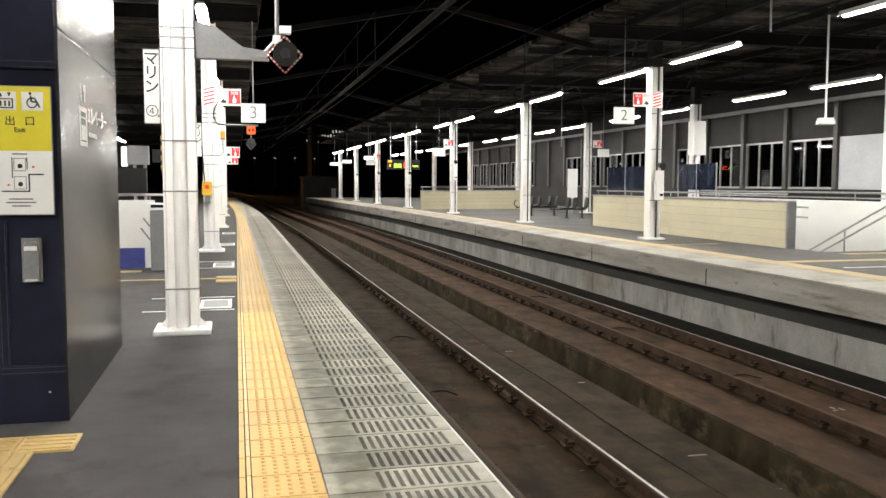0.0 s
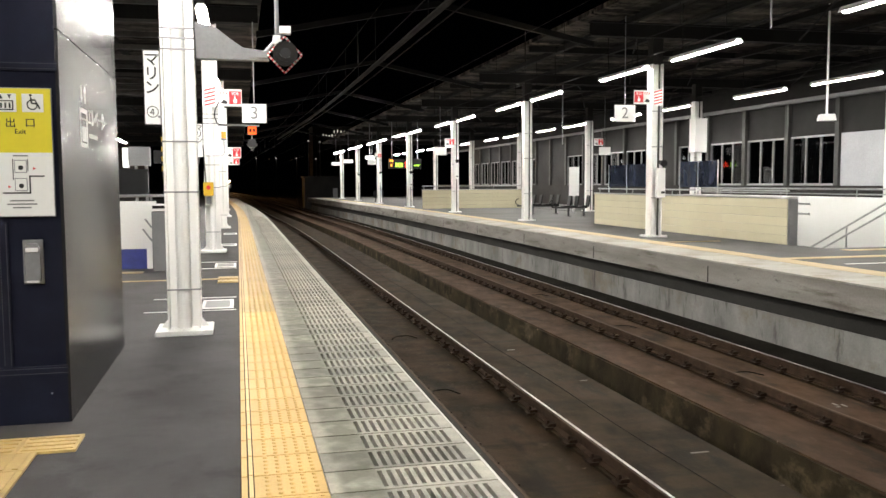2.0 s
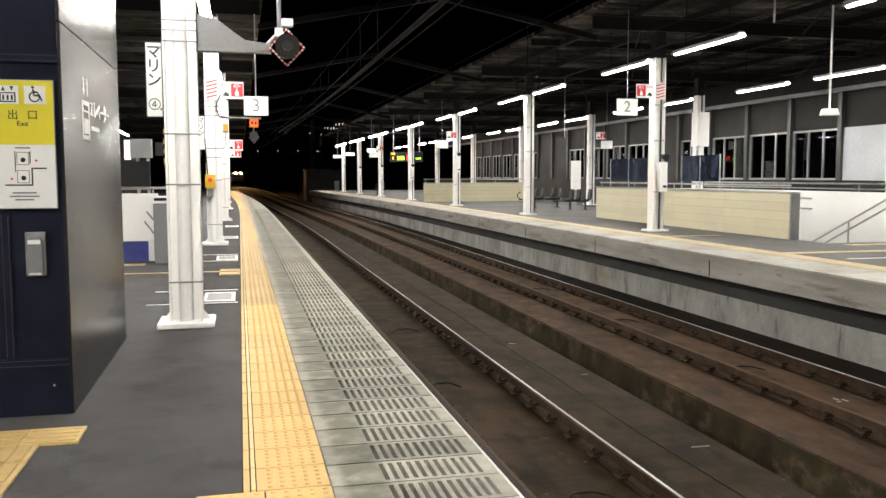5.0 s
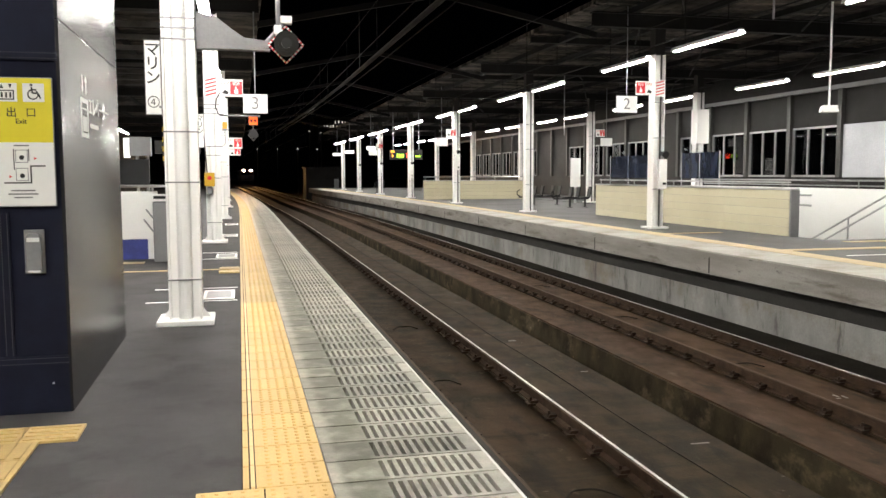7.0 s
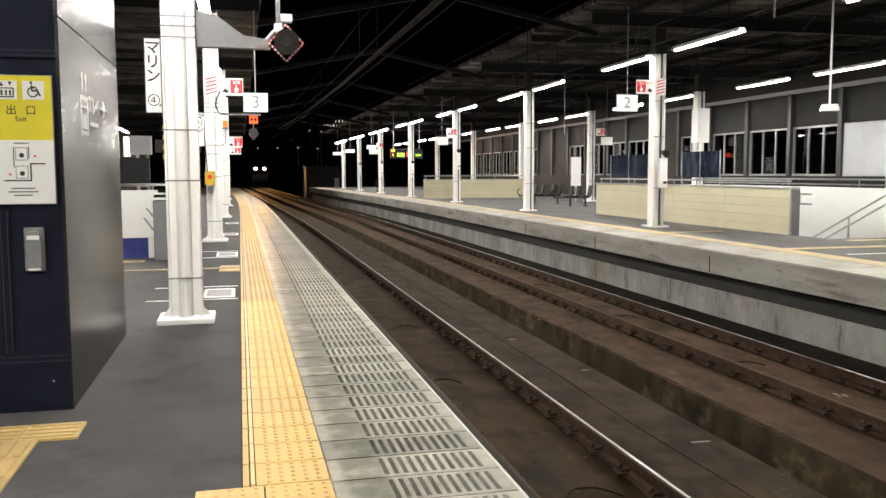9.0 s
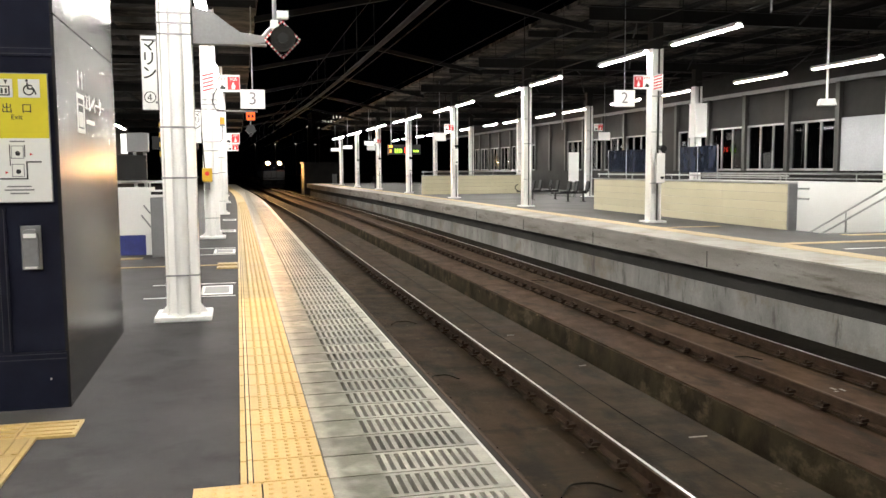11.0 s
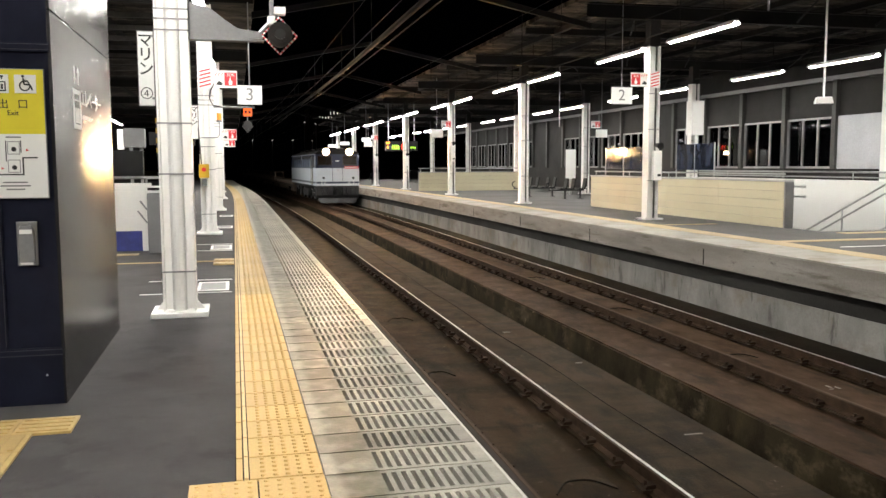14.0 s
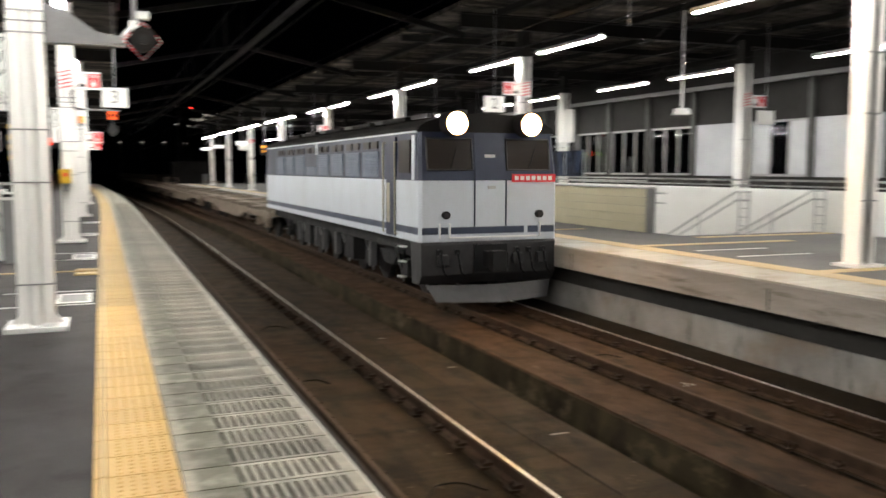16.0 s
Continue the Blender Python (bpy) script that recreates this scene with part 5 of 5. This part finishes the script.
def screen(y0, y1):
    ob = thing("glass_screen", "dark smoked glass windbreak screen in a steel frame", "screen", "glass screens")
    part("pane", Shape().box(16.09, 16.11, y0, y1, 1.22, 2.15), SMOKED, ob)
    part("backing", Shape().box(16.112, 16.13, y0, y1, 1.22, 2.15), BLACK, ob)
    for y in (y0, (y0 + y1) / 2, y1):
        part("post", Shape().rod((16.1, y, 0.0 if y > 26.8 else 0.98), (16.1, y, 2.17), 0.025, 8), STEEL, ob)


screen(25.9, 28.5)
screen(31.2, 34.8)
second = thing("stair_parapet", "beige panelled parapet at the end of the next stairs", "parapet")
part("core", Shape().box(9.9, 15.9, 45.53, 45.7, 0, 1.03), GREY, second)
for j in range(5):
    for k in range(3):
        part("panel", Shape().box(9.9 + 2.002 * k, 11.895 + 2.002 * k, 45.5, 45.53, 0.01 + 0.204 * j, 0.207 + 0.204 * j), BEIGE, second)
part("top_rail", Shape().box(9.88, 15.92, 45.48, 45.72, 1.034, 1.06).rod((9.9, 45.6, 1.25), (15.9, 45.6, 1.25), 0.03, 8), STEEL, second)
for x in (10, 12, 14, 15.8):
    part("rail_post", Shape().rod((x, 45.6, 1.06), (x, 45.6, 1.25), 0.02, 6), STEEL, second)


def bench(m, n):
    """A row of n seats that all face one way along the row, on a common beam."""
    ob = thing("bench", "row of black platform seats on a steel beam", "bench", "platform benches", m)
    part("beam", Shape().box(-0.72, 0.405 * n - 0.4, -0.05, 0.05, 0.34, 0.4), DARK, ob)
    for x in (0.0, 0.405 * n - 0.55):
        part("leg", Shape().box(x - 0.035, x + 0.035, -0.035, 0.035, 0.02, 0.34).box(x - 0.05, x + 0.05, -0.22, 0.22, 0, 0.02), DARK, ob)
    for k in range(n):
        x = 0.405 * k - (0.085 if k % 2 else 0)
        part("seat", Shape().box(x - 0.27, x + 0.02, -0.21, 0.21, 0.4, 0.45), BLACK, ob, bevel=0.015)
        part("backrest", Shape().prism([(x - 0.02, 0.42), (x + 0.03, 0.42), (x + 0.11, 0.86), (x + 0.06, 0.87)], "y", -0.2, 0.2), BLACK, ob, bevel=0.01)
    arc = [(-0.6 - 0.14 * math.sin(a), 0.22, 0.55 + 0.14 * math.cos(a)) for a in (math.pi * k / 8 for k in range(9))]
    part("armrest", Shape().tube(arc, 0.022), BLACK, ob)
    return ob


bench(pose(12.95, 36.0, 0, 0, 0, -4), 4)
bench(pose(13.42, 32.9, 0, 0, 0, -4), 3)
bench(pose(10.2, 64, 0, 0, 0, -80), 4)
board = thing("notice_board", "tall white notice board on a stand", "notice board")
part("face", Shape().box(15.5, 16.0, 38.0, 38.06, 0.75, 2.15), SIGNWHITE, board, bevel=0.01)
part("stand", Shape().box(15.7, 15.8, 38.0, 38.06, 0, 0.75), STEEL, board)
for z in (1.0, 1.3, 1.6):
    part("text_bar", Shape().box(15.58, 15.92, 37.995, 38.0, z, z + 0.1), WALLWHITE, board)
led = thing("departure_board", "hanging departure board with amber, red and green rows", "display board")
part("case", Shape().box(9.0, 11.0, 51.0, 51.25, 2.3, 2.9), BLACK, led)
for x in (9.2, 10.8):
    part("rod", Shape().rod((x, 51.1, 2.9), (x, 51.1, 5.56), 0.025, 6), STRAP, led)
for x0, x1, z0, z1, m in ((9.05, 9.35, 2.72, 2.85, LEDAMBER), (9.1, 9.25, 2.45, 2.6, LEDAMBER), (9.4, 9.9, 2.4, 2.65, LEDGREEN), (10.0, 10.5, 2.4, 2.7, LEDRED), (10.55, 10.95, 2.45, 2.55, LEDGREEN)):
    n = int((x1 - x0) / 0.12)
    for k in range(n):
        part("display_text", Shape().box(x0 + 0.12 * k, x0 + 0.12 * k + 0.08, 50.99, 51.0, z0, z1), m, led)
for x, y, z, w in ((9.3, 69.2, 3.1, 0.7), (9.2, 58.9, 3.1, 0.6), (9.5, 78.0, 3.1, 0.8)):
    s = thing("lit_sign", "glowing white hanging station sign", "sign", "lit signs")
    part("face", Shape().box(x + bend(y), x + w + bend(y), y, y + 0.12, z, z + 0.24), LITSIGN, s)
    part("rod", Shape().rod((x + w / 2 + bend(y), y + 0.06, z + 0.24), (x + w / 2 + bend(y), y + 0.06, 5.56), 0.02, 6), STRAP, s)
hang = thing("ceiling_loudspeaker", "white unit on a long pole under the roof", "loudspeaker")
part("pole", Shape().rod((13.6, 17.1, 2.98), (13.6, 17.1, 5.56), 0.025, 8), WHITE, hang)
part("unit", Shape().prism([(-0.2, 2.84), (0.2, 2.84), (0.16, 2.99), (-0.16, 2.99)], "y", -0.13, 0.13), WHITE, hang, bevel=0.01, m=pose(13.6, 17.1, 0, 0, 0, -25))
for x, y in ((12.4, 31), (9.2, 12.9)):
    p = thing("ceiling_pole", "thin steel pole hanging from the roof", "pole", "ceiling poles")
    part("pole", Shape().rod((x, y, 2.9 if y > 20 else 4.1), (x, y, 5.56), 0.02, 6), GREY, p)

# ---- night distance ----
hut = thing("equipment_hut", "grey equipment hut beyond the platform end", "hut")
part("wall", Shape().box(7.2, 11.0, 95, 99, -2.6, 2.1), BEAM, hut)
part("roof", Shape().box(7.05, 11.15, 94.8, 99.2, 2.1, 2.25), BEAM, hut)
part("door", Shape().box(10.3, 10.8, 94.96, 95, -1.0, 0.9), GREY, hut)
tower = thing("distant_building", "dark distant building with a few lit windows", "building")
part("wall", Shape().box(18.8, 30.8, 220, 232, -2.7, 15.7), PIT, tower)
part("roof", Shape().box(18.6, 31.0, 219.8, 232.2, 15.7, 16.0), PIT, tower)
part("beacon", Shape().rod((21.2, 221, 16.0), (21.2, 221, 16.5), 0.22, 8), REDLAMP, tower)
for k, (x, z) in enumerate([(22.4, 16.3), (23.1, 16.3), (23.9, 16.2), (24.6, 16.4), (25.4, 16.2), (25.2, 17.4), (26.0, 17.5), (26.9, 17.5), (27.7, 17.4), (28.6, 17.6)]):
    part("window", Shape().box(x - 1.0, x - 0.8, 219.95, 220, z - 3.05, z - 2.45), FARLAMP, tower)
for x, z in ((3.2, 5.75), (6.6, 5.8), (10.1, 5.85), (13.5, 5.75), (12.2, 8.9), (14.2, 8.7)):
    l = thing("street_lamp", "small distant lamp on a dark post", "street lamp", "street lamps")
    part("post", Shape().rod((x, 152, -2.65), (x, 152, z), 0.05, 6), DARK, l)
    part("lamp", Shape().rod((x, 152, z), (x, 152, z + 0.12), 0.09, 8), FARLAMP, l)

# ---- platform edge: warning tiles and slotted edge panels ----
tile = Shape().box(0.006, 0.034, 0.007, 0.293, -0.02, 0.013).box(0.066, 0.394, 0.007, 0.293, -0.02, 0.013).box(0.041, 0.06, 0.007, 0.293, -0.02, 0.019, 1)
for i in range(5):
    for j in range(5):
        x, y = 0.125 + 0.056 * i, 0.036 + 0.057 * j
        tile.rod((x, y, 0.012), (x, y, 0.021), 0.014, 6, 0.009)
tile_new, tile_old = tile.mesh("tactile_tile", [TACTILE, BARCREAM]), tile.mesh("tactile_tile", [TACTILE_OLD, TACTILE_OLD])
strip = thing("tactile_paving", "yellow warning tiles with raised dots along the platform edge", "tactile paving", kind="structure")
for i in range(120):
    y = 2.0 + 0.3 * i
    if y > 3.1:
        part("tile", tile_new if y < 8.8 else tile_old, None, strip, m=pose(bend(y), y, 0.002))
part("mortar_bed", Shape().sweep(rect(0.0, 0.399, -0.01, 0.004), YS), MORTAR, strip)
far = Shape()
for i in range(150):
    y = 38 + 0.33 * i
    b = bend(y + 0.15)
    far.box(b + 0.003, b + 0.397, y + 0.003, y + 0.327, -0.02, 0.014)
tagged(part("far_tiles", far, TACTILE_OLD, strip), kind="stuff")
small = Shape().box(0.003, 0.297, 0.003, 0.297, -0.02, 0.012)
for i in range(4):
    small.box(0.03 + 0.07 * i, 0.06 + 0.07 * i, 0.02, 0.28, 0.012, 0.018)
guide = small.mesh("guide_tile", TACTILE_OLD)
path = thing("guide_path", "yellow tactile guide tiles leading to the lift", "tactile paving", kind="structure")
for i in range(7):
    part("guide_tile", guide, None, path, m=pose(-0.85 - 0.3 * i, 4.17, 0.002, 0, 0, 90))
for i in range(31):
    part("guide_tile", guide, None, path, m=pose(-1.34, 3.87 - 0.3 * i, 0.002))
dot = Shape().box(0.004, 0.296, 0.004, 0.296, -0.02, 0.012)
for i in range(5):
    for j in range(5):
        dot.rod((0.036 + 0.057 * i, 0.036 + 0.057 * j, 0.012), (0.036 + 0.057 * i, 0.036 + 0.057 * j, 0.018), 0.013, 6, 0.008)
dot = dot.mesh("dot_tile", TACTILE)
for i in range(-25, 4):
    for x in (-0.2, 0.1):
        part("dot_tile", dot, None, path, m=pose(x, 2.0 + 0.3 * i, 0.002))
part("foot_strip", Shape().box(-4.2, -1.5, 13.75, 14.05, -0.01, 0.005), TACTILE_OLD, path)
line = Shape().box(-2.6, -0.16, 12.5, 12.62, -0.01, 0.004)
part("painted_line", line, TACTILE_OLD, path)
for k in range(2):
    part("guide_tile", guide, None, path, m=pose(-0.3, 12.02 + 0.45 * k, 0.002))

panel = Shape().box(0.404, 0.655, 0.006, 0.294, -0.05, 0.004).box(0.655, 1.2, 0.006, 0.036, -0.05, 0.004).box(0.655, 1.2, 0.264, 0.294, -0.05, 0.004)
panel.box(1.1555, 1.2, 0.036, 0.264, -0.05, 0.004)
for i in range(11):
    x = 0.655 + 0.0455 * i
    panel.box(x + 0.0235, x + 0.0455, 0.036, 0.264, -0.05, 0.004)
# Black sheet under the slots carries their shade in its colour.
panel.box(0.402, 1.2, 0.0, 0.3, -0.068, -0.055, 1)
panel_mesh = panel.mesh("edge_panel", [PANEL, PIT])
edge = thing("platform_edge", "slotted grey metal panels along the platform edge", "platform edge", kind="structure")
for i in range(-25, 120):
    y = 2.0 + 0.3 * i
    part("edge_panel", panel_mesh, None, edge, m=pose(bend(y), y, 0.0))
far = Shape()
for i in range(150):
    y = 38 + 0.33 * i
    b = bend(y + 0.15)
    far.box(b + 0.402, b + 1.2, y + 0.003, y + 0.322, -0.068, 0.003)
tagged(part("far_panels", far, PANEL, edge), kind="stuff")
part("edge_trim", Shape().sweep(rect(1.2, 1.214, -0.05, 0.006), YS), TRIM, edge, "pale aluminium trim")
# The dark shadow beyond the trim is put into the nosing's colour.
part("nosing", Shape().sweep(rect(1.215, 1.235, -0.12, -0.012), YS), PIT, edge, "nosing strip coloured with the shade of the gap")
part("cable_pipe", Shape().sweep([(1.275 + 0.03 * math.cos(a), -0.07 + 0.03 * math.sin(a)) for a in (0, 1.05, 2.1, 3.14, 4.2, 5.2)], YS), PIPE, edge)

# opposite platform edge
strip = thing("tactile_paving", "worn yellow warning strip along the opposite platform", "tactile paving", kind="structure")
for i in range(-19, 110):
    y = 2.0 + 0.4 * i
    part("tile", Shape().box(9.3, 9.74, 0.003, 0.397, -0.02, 0.006).mesh("tile", TACTILE_OLD) if i == -19 else strip.children[0].data, None, strip, m=pose(bend(y), y, 0))
far = Shape()
for i in range(100):
    y = 46 + 0.4 * i
    far.box(9.3 + bend(y), 9.74 + bend(y), y + 0.003, y + 0.397, -0.02, 0.006)
tagged(part("far_tiles", far, TACTILE_OLD, strip), kind="stuff")
for x0, x1, y0, y1 in ((9.75, 13.4, 12.95, 13.25), (12.1, 15.9, 14.3, 14.6), (9.75, 12.4, 8.5, 8.8), (9.75, 11.2, 17.6, 17.75)):
    part("guide_strip", Shape().box(x0, x1, y0, y1, -0.01, 0.006), TACTILE_OLD, strip)
cop = thing("coping", "pale concrete coping stones on the opposite platform edge", "coping", kind="structure")
cm = Shape().box(8.29, 9.297, 0.004, 1.996, -0.022, 0.004).mesh("coping_stone", COPING, 0.006)
for i in range(-4, 42):
    y = 2.0 + 2 * i
    part("coping_stone", cm, None, cop, m=pose(bend(y + 1), y, 0))
for y in (8.15, 13.3, 18.45, 23.6, 28.75, 33.9, 39.05, 44.2, 49.35, 54.5):
    part("joint", Shape().box(8.293 + bend(y), 8.31 + bend(y), y - 0.012, y + 0.012, -0.4, -0.11), PIT, cop)



motions()
